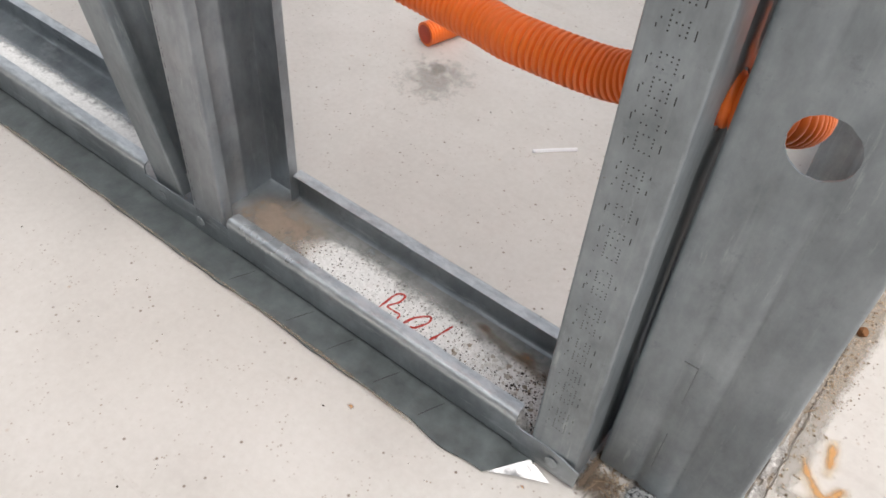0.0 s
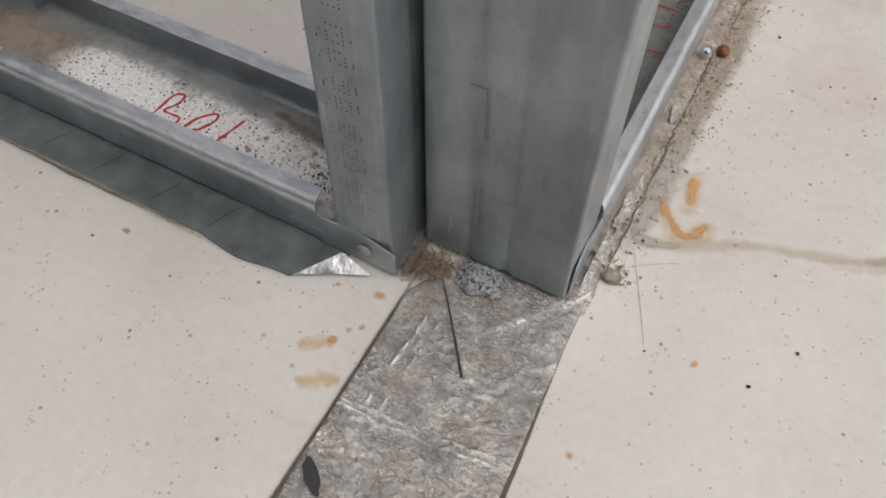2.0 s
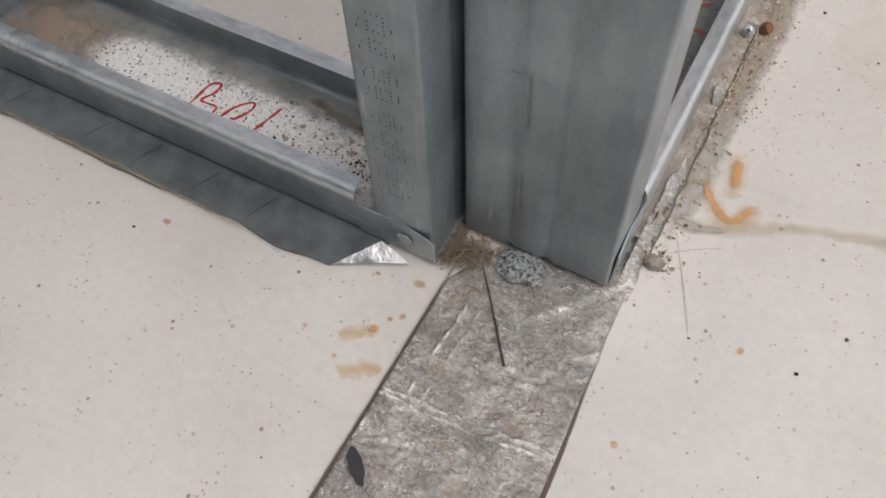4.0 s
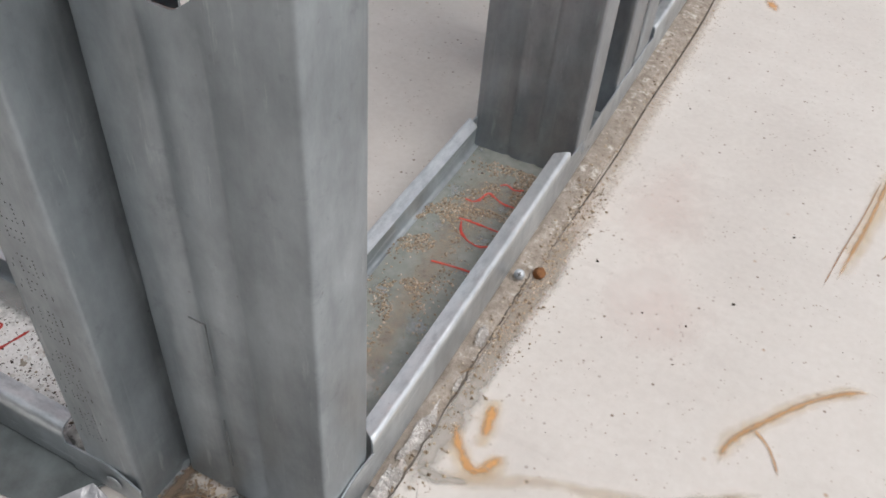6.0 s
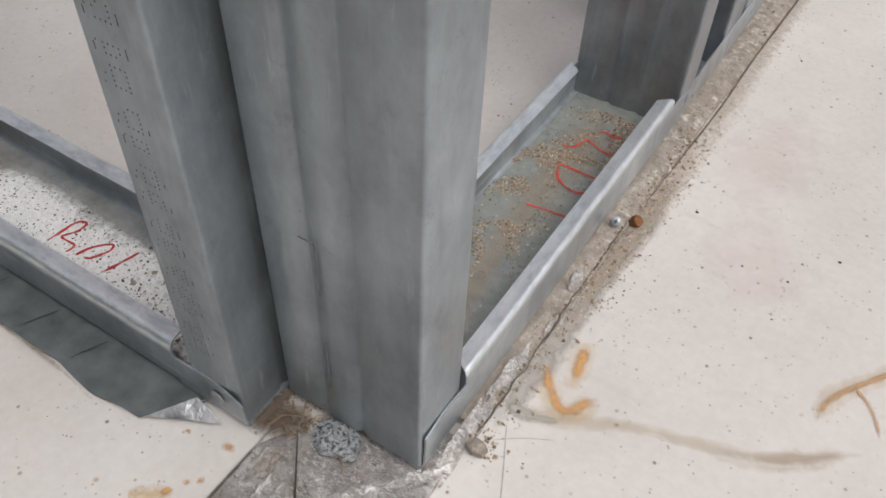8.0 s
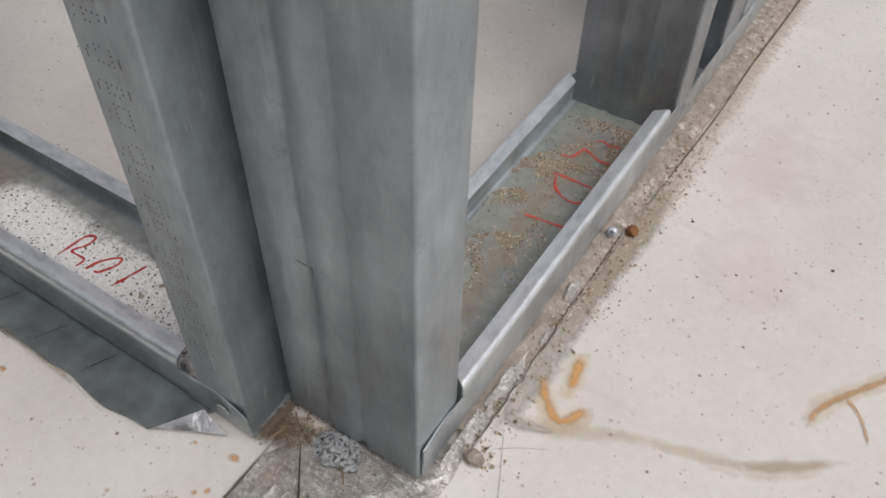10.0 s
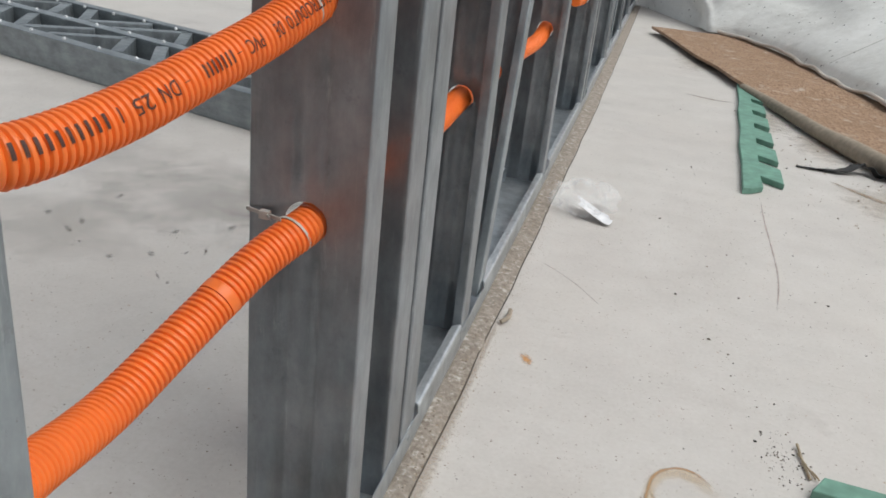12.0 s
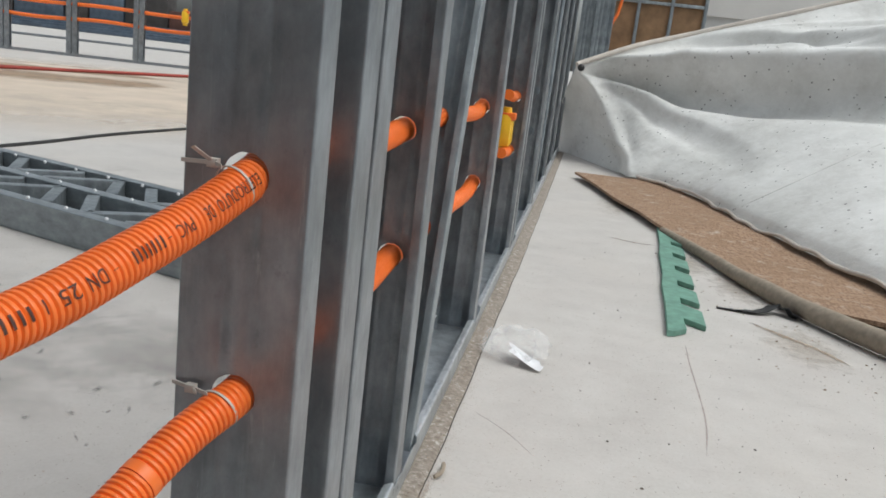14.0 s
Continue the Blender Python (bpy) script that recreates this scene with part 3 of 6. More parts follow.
STUD_OPEN = mesh_of(channel_bm(TALL, 0.091, 0.043, 0.0125, holes=(0.325, 0.486)), "open_stud", ZINC_DARK)
STUD_JAMB = mesh_of(channel_bm(TALL, 0.091, 0.046, holes=(0.325, 0.486)), "jamb_stud", ZINC_DARK)
STUD_BRACE = mesh_of(channel_bm(2.4, 0.086, 0.036), "brace", ZINC)

right_frame = thing("wall_frame", "galvanised steel wall frame of lipped studs on a dusty bottom track", "wall frame", "wall frames at the corner")
Z_R = 0.0065
spans_r = [(0.333, 0.3745, False), (0.3745, 0.686, True), (0.686, 0.926, False), (0.926, 1.128, True), (1.128, 1.27, False), (1.27, 1.855, True),
           (1.855, 1.96, False), (1.96, 2.61, True), (2.61, 2.82, False), (2.82, 3.50, True), (3.50, 3.62, False), (3.62, 4.45, True),
           (4.45, 4.57, False), (4.57, 5.20, True), (5.20, 5.32, False), (5.32, 6.20, True)]
track = part("bottom_track", track_bm(spans_r, low=0.031), ZINC_TRACK, right_frame)
track.matrix_local = pose(XO + 0.0016, 0, Z_R, 0, 0, 90)
base = Z_R + 0.0015
stud(right_frame, pose(-0.0722, 0.3305, base), STUD_END)
stud(right_frame, pose(XI, 0.703, base), STUD_FIRST)
stud(right_frame, pose(XI, 0.813, base), STUD_JAMB)
stud(right_frame, pose(XO, 0.916, base, 0, 0, 180), STUD_JAMB)
for y in (1.178, 1.908, 2.67, 3.52, 4.46, 5.22, 6.12):
    stud(right_frame, pose(XO, y, base, 0, 0, 180), STUD_OPEN)
for y in (2.72, 3.57, 4.51, 5.27):
    stud(right_frame, pose(XI, y, base), STUD_HOLED)
stud(right_frame, pose(XO - 0.003, 1.285, base + 0.012, 16, 0, 180), STUD_BRACE, "diagonal_brace")
stud(right_frame, pose(XO - 0.003, 3.80, base + 0.012, 16, 0, 180), STUD_BRACE, "diagonal_brace")
top_r = part("top_track", track_bm([(0.333, 6.20, False)]), ZINC, right_frame)
top_r.matrix_local = pose(XO + 0.0016 - 0.092, 0, base + TALL + 0.002, 180, 0, 90)
for y in (0.722, 0.893, 1.155, 1.89):
    rivet(right_frame, XO + 0.0024, y, Z_R + 0.020, "x")

left_frame = thing("wall_frame", "galvanised steel wall frame with a dented bottom track and printed end stud", "wall frame", "wall frames at the corner")
X_END, Y_FRONT, Z_L = -0.076, 0.2995, 0.0025
spans_l = [(0.0, 0.054, False), (0.054, 0.358, True), (0.358, 0.468, False), (0.468, 0.96, True), (0.96, 1.08, False), (1.08, 1.6, True), (1.6, 1.7, False), (1.7, 2.3, True)]
track_l = part("bottom_track", track_bm(spans_l, 0.0925, 0.041, 0.0135, 0.029, crumple=0.0045, bend=0.0085, slant=0.15), ZINC_WORN, left_frame)
track_l.matrix_local = pose(X_END, Y_FRONT + 0.0925, Z_L, 0, 0, 180)
base_l = Z_L + 0.0015
end_stud = stud(left_frame, pose(-0.0785, Y_FRONT + 0.0012, base_l, 0, 0, 90), STUD_LEFT, "stud", "end stud with dotted black ink print")
second = stud(left_frame, pose(-0.4795, Y_FRONT + 0.0922, base_l, 0, 0, -90), STUD_HOLED)
third = stud(left_frame, pose(-1.06, Y_FRONT + 0.0012, base_l, 0, 0, 90), STUD_PLAIN)
stud(left_frame, pose(-1.70, Y_FRONT + 0.0012, base_l, 0, 0, 90), STUD_PLAIN)
stud(left_frame, pose(-2.30, Y_FRONT + 0.0012, base_l, 0, 0, 90), STUD_PLAIN)
stud(left_frame, pose(-0.532, Y_FRONT + 0.090, base_l + 0.014, 17, 0, -90), STUD_BRACE, "diagonal_brace")
top_l = part("top_track", track_bm([(0.0, 2.3, False)], 0.0925), ZINC, left_frame)
top_l.matrix_local = pose(X_END, Y_FRONT, base_l + TALL + 0.002, 180, 0, 180)
for x in (-0.0965, -0.470, -0.522, -1.08):
    rivet(left_frame, x, Y_FRONT - 0.0012, Z_L + 0.0165, "y", 0.0052)

# dot print on the flange of the end stud and on the second stud
rng = random.Random(11)
bm = bmesh.new()


def dash(x, z, w, h, y=Y_FRONT - 0.0003):
    bm.faces.new([bm.verts.new(q) for q in ((x, y, z), (x + w, y, z), (x + w, y, z + h), (x, y, z + h))])


z = 0.060
while z < 0.75:
    n = rng.choice((3, 4, 5, 5))
    for k in range(n):
        for col in range(4):
            if rng.random() < (0.92 if k in (0, n - 1) or col in (0, 3) else 0.12):
                dash(-0.1030 + col * 0.0028, z + k * 0.0024, 0.0008, 0.0009)
    if rng.random() < 0.9:
        dash(-0.0905, z + rng.random() * 0.004, 0.0006, rng.choice((0.002, 0.003, 0.005)))
    dash(-0.1085, z, 0.0006, rng.choice((0.001, 0.002, 0.004)))
    dash(-0.1070, z + 0.0045, 0.0006, 0.0012)
    z += n * 0.0024 + rng.choice((0.003, 0.003, 0.008))
stick(part("ink_print", bm, INK, end_stud, "black dot matrix ink", 0), end_stud)
bm = bmesh.new()
z = 0.03
while z < 0.7:
    dash(-0.4735, z, 0.0006, rng.choice((0.002, 0.004, 0.005)))
    z += rng.choice((0.007, 0.009, 0.012))
stick(part("ink_print", bm, INK, second, "black ink dashes", 0), second)

# Thin dark strips paint the shading steps of dents in the end stud.
bm = box_bm((-0.046, 0.3290, 0.1546), (-0.037, 0.3297, 0.15495))
box_bm((-0.03705, 0.3290, 0.118), (-0.0367, 0.3297, 0.15495), 0, bm)
box_bm((-0.03705, 0.3290, 0.040), (-0.0367, 0.3297, 0.082), 0, bm)
DENT_SHADE = plain("dull_dent_shade", (0.22, 0.235, 0.24), 0.5, 0.6, 200, 0.3, 0)
part("thin_mark", bm, DENT_SHADE, right_frame, "dent line painted as a dark shade strip", 0)

# red brush marks on the track floors
zf = Z_L + 0.0019
marks = [[(-0.292, 0.333), (-0.291, 0.343), (-0.29, 0.355), (-0.286, 0.36), (-0.282, 0.359), (-0.282, 0.351), (-0.286, 0.344), (-0.286, 0.341), (-0.279, 0.341), (-0.273, 0.341), (-0.272, 0.337), (-0.273, 0.333)],
         [(-0.265, 0.335), (-0.262, 0.345), (-0.256, 0.353), (-0.251, 0.356), (-0.249, 0.351), (-0.251, 0.345), (-0.255, 0.338), (-0.259, 0.337)],
         [(-0.238, 0.334), (-0.235, 0.344), (-0.231, 0.361)]]
red_l = part("painted_mark", strokes_bm(marks, zf + 0.0005, 0.0025, 0.0002), RED_PAINT, track_l, "red hand-painted mark")
stick(red_l, track_l)
zr = Z_R + 0.0019
marks = [[(-0.032, 0.553), (-0.02, 0.555), (-0.003, 0.557), (0.005, 0.557)],
         [(-0.035, 0.607), (-0.027, 0.608), (-0.008, 0.608), (0.0, 0.608)],
         [(-0.032, 0.605), (-0.027, 0.594), (-0.018, 0.587), (-0.008, 0.585), (-0.001, 0.589)],
         [(-0.041, 0.631), (-0.035, 0.631), (-0.031, 0.635), (-0.028, 0.647), (-0.022, 0.645), (-0.012, 0.641), (-0.002, 0.641)],
         [(-0.024, 0.661), (-0.019, 0.665), (-0.011, 0.662), (-0.004, 0.666)]]
red_r = part("painted_mark", strokes_bm(marks, zr + 0.0005, 0.0025, 0.0002), RED_PAINT, track, "red hand-painted mark")
stick(red_r, track)

# residue on the track floors
# Real residue, spread wide and whitened to paint in the floor's sky brightness.
splash = part("mortar_splash", ribbon_bm([(-0.10, 0.340), (-0.18, 0.338), (-0.26, 0.340), (-0.33, 0.345), (-0.41, 0.35)], [0.038, 0.038, 0.038, 0.036, 0.022], zf + 0.0001), WHITE_SPLASH, track_l, "white mortar residue", 0)
stick(splash, track_l)
splash2 = part("mortar_splash", ribbon_bm([(-0.50, 0.330), (-0.62, 0.331), (-0.80, 0.332), (-1.1, 0.33)], [0.028, 0.030, 0.030, 0.026], zf + 0.0001), WHITE_SPLASH, track_l, "white mortar residue", 0)
stick(splash2, track_l)
dust_l = part("dust", ribbon_bm([(-0.118, 0.362), (-0.15, 0.366), (-0.19, 0.372), (-0.215, 0.376)], [0.014, 0.011, 0.008, 0.005], zf + 0.0003), DUST, track_l, "brown dust", 0)
stick(dust_l, track_l)
film_r = stick(part("dust", ribbon_bm([(-0.0225, 0.345), (-0.0225, 0.5), (-0.0225, 0.705)], [0.0405, 0.0405, 0.0405], zr - 0.0003, 0.01, 5, True), FILM_DUST, track, "grey dust film", 0), track)
film_l = stick(part("dust", ribbon_bm([(-0.085, 0.3455), (-0.25, 0.3455), (-0.437, 0.3455)], [0.0405, 0.0405, 0.0405], zf - 0.0003, 0.01, 5, True), PALE_DUST, track_l, "grey dust film", 0), track_l)
corner_dust = stick(part("dust", blot_bm(-0.428, 0.350, 0.062, 0.044, zf + 0.0004, 6, 26, 1.7), FLOOR_DUST, track_l, "brown dust", 0), track_l)
dust_r = part("dust", ribbon_bm([(-0.02, 0.37), (-0.022, 0.45), (-0.03, 0.56), (-0.025, 0.69)], [0.018, 0.014, 0.022, 0.040], zr + 0.0001), SOIL, track, "brown dust", 0)
stick(dust_r, track)

for x, y, a, bq in ((-0.036, 0.400, 0.020, 0.022), (-0.018, 0.432, 0.016, 0.020), (-0.050, 0.455, 0.012, 0.026)):
    stick(part("cement_smear", blot_bm(x, y, a, bq, zr + 0.0002, 5, 24, x * 90 + y), PALE_DUST, track, "pale cement smear", 0), track)
rng = random.Random(5)
spots = []
for _ in range(7600):
    y = 0.38 + 0.31 * rng.random() ** 0.55
    x = -0.043 + rng.gauss(0, 0.014) + 0.010 * math.sin(y * 40)
    if y > 0.62:
        x += rng.random() * 0.05
    if XI + 0.004 < x < XO - 0.004 and noise.noise((x * 70, y * 55, 0.4)) > -0.05:
        spots.append((x, y, zr - 0.0004, 0.0004 + 0.0009 * rng.random() ** 1.6))
for _ in range(700):
    spots.append((XI + 0.006 + 0.075 * rng.random(), 0.36 + 0.33 * rng.random(), zr - 0.0004, 0.0004 + 0.0008 * rng.random() ** 1.5))
grains("sand", spots, SAND, None, "loose brown sand grains in the dusty track", "sand")
spots = []
for _ in range(1700):
    spots.append((-0.12 - 0.30 * rng.random() ** 1.3, 0.315 + 0.055 * rng.random(), zf, 0.00035 + 0.0007 * rng.random() ** 2.5))
for _ in range(260):
    spots.append((-0.118 - 0.05 * rng.random() ** 2, 0.312 + 0.05 * rng.random(), zf - 0.0003, 0.0006 + 0.0012 * rng.random() ** 2))
grains("grit", spots, DARK_GRIT, None, "dark mortar grit lying in the track", "grit")
spots = [(-0.118 - 0.10 * rng.random() ** 1.6, 0.313 + 0.045 * rng.random(), zf, 0.0006 + 0.0022 * rng.random() ** 3) for _ in range(420)]
grains("mortar_crumbs", spots, grain_material("white_crumbs", [(0.0, (0.30, 0.25, 0.19)), (0.3, (0.62, 0.60, 0.57)), (1.0, (0.80, 0.79, 0.77))]), None, "white mortar crumbs heaped at the end stud", "mortar crumbs")
for x, y, a, bq in ((-0.165, 0.374, 0.012, 0.007), (-0.135, 0.366, 0.010, 0.008), (-0.21, 0.376, 0.010, 0.005)):
    stick(part("rust_spot", blot_bm(x, y, a, bq, zf + 0.0006, 5, 22, x * 50), TRACK_RUST, track_l, "brown rust spot", 0), track_l)

# ---- tapes, mortar and litter at the foot of the frames ----


def ridged(x, y, seed):
    """Thin crests along the zero lines of a noise, as crumpled foil has them."""
    return max(0.0, 1 - 2.2 * abs(noise.noise((x, y, seed)))) ** 3


def foil_relief(x, y):
    """Height of the crumpled foil and how strongly its crests are painted as glints."""
    u, v = x + 0.005 * noise.noise((x * 55, y * 55, 5)), y + 0.005 * noise.noise((x * 55, y * 55, 8))
    much = max(0.1, min(1.0, 0.55 + 1.5 * noise.noise((x * 26, y * 26, 7))))
    in_wedge = y > 0.313 - (x + 0.051) / 0.76 and y > 0.262 + max(0.0, x + 0.006) * 1.9
    if in_wedge:
        much *= 0.3
    a = ridged(u * 62, v * 120, 1.0) * much
    b = ridged(u * 170, v * 230, 3.0) * (0.3 + 0.7 * much)
    folds = 0.0
    for wy, slope, tall in ((0.2198, 0.082, 0.9), (0.2153, 0.072, 1.0), (0.2018, 0.112, 0.25), (0.1900, 0.082, 0.25)):
        folds += tall * math.exp(-((y - wy - slope * (x + 0.014) - 0.003 * noise.noise((x * 60, wy * 90, 0))) / 0.0009) ** 2) * max(0.35, min(1.0, 0.6 + 1.2 * noise.noise((x * 45, wy * 50, 2))))
    for wx, tall in ((-0.0485, 0.8), (-0.0395, 0.6), (0.006, 0.3)):
        if 0.215 < y < 0.285:
            folds += tall * math.exp(-((x - wx - 0.06 * (y - 0.25) - 0.0015 * noise.noise((y * 80, wx, 0))) / 0.0009) ** 2) * max(0.0, min(1.0, 0.4 + 2 * noise.noise((y * 90, wx * 9, 2))))
    corner = x - 0.8 * (y - 0.315) - 0.010
    if y > 0.27:
        folds += 0.8 * math.exp(-(corner / 0.004) ** 2) * min(1.0, (y - 0.27) / 0.04) * (0.4 + 0.6 * ridged(u * 80, v * 80, 9.0))
    z = 0.0022 + 0.0007 * noise.noise((x * 45, y * 60, 1.0)) + 0.0014 * a + 0.0006 * b + 0.0016 * folds
    slit = (x + 0.051) - (0.313 - y) * 0.86
    if 0.258 < y < 0.314:
        z += 0.0016 * (1.0 if slit < 0 else 0.15) * math.exp(-abs(slit) / 0.006)
    return max(0.0004, z), min(1.0, 0.25 * a * a + 0.9 * folds)


def foil_strip():
    bm = bmesh.new()
    lay = bm.verts.layers.float.new("cover")
    y0, y1, nx, ny = -0.9, 0.362, 80, 560
    rows = []
    for j in range(ny + 1):
        y = y0 + (y1 - y0) * ((j / ny) ** 0.45)
        x0 = -0.0655 + max(0.0, y - 0.296) * 0.55
        x1 = 0.0395 - max(0.0, min(1.0, (y - 0.20) / 0.14)) * 0.006
        row = []
        for i in range(nx + 1):
            f = i / nx
            x = x0 + (x1 - x0) * f + (0.0013 * noise.noise((y * 45, f * 2, 0.3)) if i in (0, nx) else 0)
            z, crest_glint = foil_relief(x, y)
            v = bm.verts.new((x, y, 0.0003 if i in (0, nx) else z))
            v[lay] = crest_glint
            row.append(v)
        rows.append(row)
    for a, b in zip(rows, rows[1:]):
        for i in range(nx):
            bm.faces.new((a[i], a[i + 1], b[i + 1], b[i]))
    return tagged(part("foil_tape", bm, FOIL, None, "", 60), "crinkled dirty aluminium foil tape stuck on the floor", "foil tape")


tape = foil_strip()
bm = ribbon_bm([(-0.0515, 0.3135), (-0.030, 0.2855), (-0.009, 0.257)], [0.0003, 0.0006, 0.0009], 0.0066, 0.002, 3)
for v in bm.verts:
    v.co.z = 0.0046
part("slit", bm, BLACK, tape, "dark cut in the foil", 0)
# Edge dirt, with the tape's shadow line painted into the same dark strip.
for xs, xt in ((-0.066, -0.066), (0.0395, 0.0335)):
    part("edge_line", ribbon_bm([(xt, 0.335), (xt, 0.30), (xs + 0.0006, 0.2), (xs - 0.0005, 0.05), (xs, -0.3), (xs, -0.85)], [0.0016, 0.0020, 0.0022, 0.0016, 0.002, 0.002], 0.0016, 0.004), stain("dark_edge_dirt_shade", (0.09, 0.07, 0.055), 0.05, 0.5, 70, 0.95), tape, "dark line along the edge", 0)
bm = bmesh.new()
lay = bm.verts.layers.float.new("cover")
rows = []
for j in range(261):
    y = 0.330 + 0.235 * j / 260
    row = []
    for i in range(15):
        x = 0.0265 + (0.0095 + 0.002 * noise.noise((y * 60, 1, 1))) * i / 14
        crest = ridged(x * 230, y * 170, 6.0)
        v = bm.verts.new((x, y, max(0.0006, 0.0068 * (1 - (i / 14) ** 3) * min(1.0, 0.05 + j / 30) + 0.0014 * noise.noise((x * 150, y * 110, 3)) + 0.0007 * crest)))
        v[lay] = 0.45 * crest
        row.append(v)
    rows.append(row)
for j, (a, b_) in enumerate(zip(rows, rows[1:])):
    for i in range(14):
        torn = noise.noise((a[i].co.x * 170, a[i].co.y * 60, 2.5)) + 0.55 * (i / 14 - 0.75) - 0.75 * max(0.0, j / 260 - 0.45) + 0.20
        if torn > 0 or j < 40:
            bm.faces.new((a[i], a[i + 1], b_[i + 1], b_[i]))
bm.faces.index_update()
left_over = set(bm.faces)
while left_over:
    island, todo = set(), [next(q for q in bm.faces if q in left_over)]
    while todo:
        q = todo.pop()
        if q in left_over:
            left_over.discard(q)
            island.add(q)
            todo += [o for e in q.edges for o in e.link_faces if o in left_over]
    if len(island) < 14:
        continue
    shred = bmesh.new()
    shred_lay = shred.verts.layers.float.new("cover")
    made = {}
    for q in sorted(island, key=lambda w: w.index):
        for v in q.verts:
            if v not in made:
                made[v] = shred.verts.new(v.co)
                made[v][shred_lay] = v[lay]
        shred.faces.new([made[v] for v in q.verts])
    part("foil_shred", shred, FOIL, tape, "crumpled foil against the track", 60)
bm.free()
rim = [(0.0366 + 0.0022 * noise.noise((k * 0.37, 4.1, 0)) + 0.0009 * noise.noise((k * 1.3, 7.7, 0)), 0.352 + 0.005 * k) for k in range(50)]
part("edge_line", ribbon_bm(rim, [0.0006, 0.0009, 0.0005, 0.0011, 0.0006, 0.0010, 0.0005], 0.0032, 0.003), stain("dark_rim_dirt", (0.08, 0.065, 0.052), 0.10, 0.6, 90, 0.9), tape, "dark line along the edge", 0)
bm = blot_bm(-0.0535, 0.1705, 0.011, 0.0040, 0.0062, 4, 26, 2.0, -0.75)
part("tear", bm, BLACK, tape, "dark torn hole", 0)


def membrane():
    """A dark strip that runs out from under the track, its free edge wavy, its end corner folded over."""
    bm = bmesh.new()
    rows = []
    n = 240
    for k in range(n + 1):
        x = -0.105 - 2.2 * (k / n) ** 1.4
        edge = 0.2685 + 0.0035 * noise.noise((x * 9, 0.2, 0)) + 0.002 * noise.noise((x * 40, 0.7, 0))
        if x > -0.20:
            edge -= 0.0045 * math.exp(-((x + 0.168) / 0.022) ** 2)
        if x > -0.134:
            edge += (x + 0.134) * 1.25
        row = []
        for i in range(7):
            y = 0.310 + (edge - 0.310) * i / 6
            zz = 0.0022 + 0.0011 * noise.noise((x * 30, y * 60, 0)) + 0.0016 * (i / 6) ** 3 * max(0.1, noise.noise((x * 14, 3, 1)) + 0.3)
            row.append(bm.verts.new((x, y, zz)))
        rows.append(row)
    for a, b in zip(rows, rows[1:]):
        for i in range(6):
            bm.faces.new((a[i], b[i], b[i + 1], a[i + 1]))
    solidify(bm, 0.0013)
    ob = tagged(part("membrane_strip", bm, MEMBRANE), "dark grey bitumen membrane strip under the track", "membrane")
    bm = bmesh.new()
    flap = [(-0.1315, 0.2715, 0.0036), (-0.1110, 0.2955, 0.0105), (-0.0905, 0.2925, 0.0036), (-0.111, 0.2825, 0.0040), (-0.1105, 0.2885, 0.0080)]
    vs = [bm.verts.new(q) for q in flap]
    for q in ((0, 3, 4), (0, 4, 1), (4, 2, 1), (3, 2, 4)):
        bm.faces.new([vs[k] for k in q])
    solidify(bm, 0.0008)
    part("folded_corner", bm, FOIL_CLEAN, ob, "silver foil underside folded over", 20)
    part("dust", ribbon_bm([(-0.14, 0.2645), (-0.168, 0.2625), (-0.21, 0.267), (-0.30, 0.269), (-0.45, 0.269), (-0.8, 0.269)], [0.002, 0.003, 0.002, 0.002, 0.0025, 0.002], 0.0052, 0.004), DUST, ob, "brown dust along the edge", 0)
    # Flat black strips paint the shade lying in the membrane's creases.
    for x, a in ((-0.19, 0.5), (-0.235, 0.6), (-0.285, 0.5), (-0.33, 0.6), (-0.40, 0.5)):
        bm = ribbon_bm([(x, 0.297), (x - 0.004 - 0.004 * a, 0.284), (x - 0.006 - 0.008 * a, 0.274)], [0.0002, 0.0004, 0.0002], 0.0046, 0.002, 3)
        part("crease", bm, BLACK, ob, "crease painted as a dark shade line", 0)
    return ob


membrane()


def bed_edge(y):
    """How far out the mortar reaches at y."""
    return 0.0355 + 0.013 * min(1, max(0, y - 0.4) / 0.6) + 0.007 * min(1, max(0, y - 1.0) / 0.75) + 0.008 * min(1, max(0, y - 1.75) / 0.85)


def mortar_bed():
    bm = bmesh.new()
    rows = []
    n = 620
    for k in range(n + 1):
        y = 0.372 + 5.85 * (k / n) ** 1.6
        out = bed_edge(y) + 0.0016 * noise.noise((y * 14, 0, 0)) + 0.0022 * noise.noise((y * 60, 5, 0))
        row = []
        for i in range(10):
            f = i / 9
            x = 0.018 + (out - 0.018) * f
            z = 0.0055 * (1 - f ** 4) + 0.0018 * noise.noise((x * 160, y * 130, 2.0)) * (1 - f * 0.5) + 0.0016 * noise.noise((x * 60, y * 40, 9.0))
            row.append(bm.verts.new((x, y, 0.0002 if i == 9 else max(0.0012, z))))
        rows.append(row)
    for a, b in zip(rows, rows[1:]):
        for i in range(9):
            bm.faces.new((a[i], a[i + 1], b[i + 1], b[i]))
    return tagged(part("mortar_bed", bm, MORTAR, None, "", 40), "crumbled pale mortar bed along the steel track", "mortar", "", "structure")


bed = mortar_bed()
crack = ribbon_bm([(bed_edge(0.36 + k * 0.1) + 0.0005 + 0.0012 * math.sin(k * 2.1) + 0.001 * math.sin(k * 5.3), 0.36 + k * 0.1) for k in range(58)], [0.0010, 0.0016, 0.0011, 0.0016, 0.0012], 0.0012, 0.006, 3)
part("crack", crack, stain("dark_crack", (0.07, 0.058, 0.047), 0.20, 0.65, 40, 0.92), bed, "dark crack line", 0)
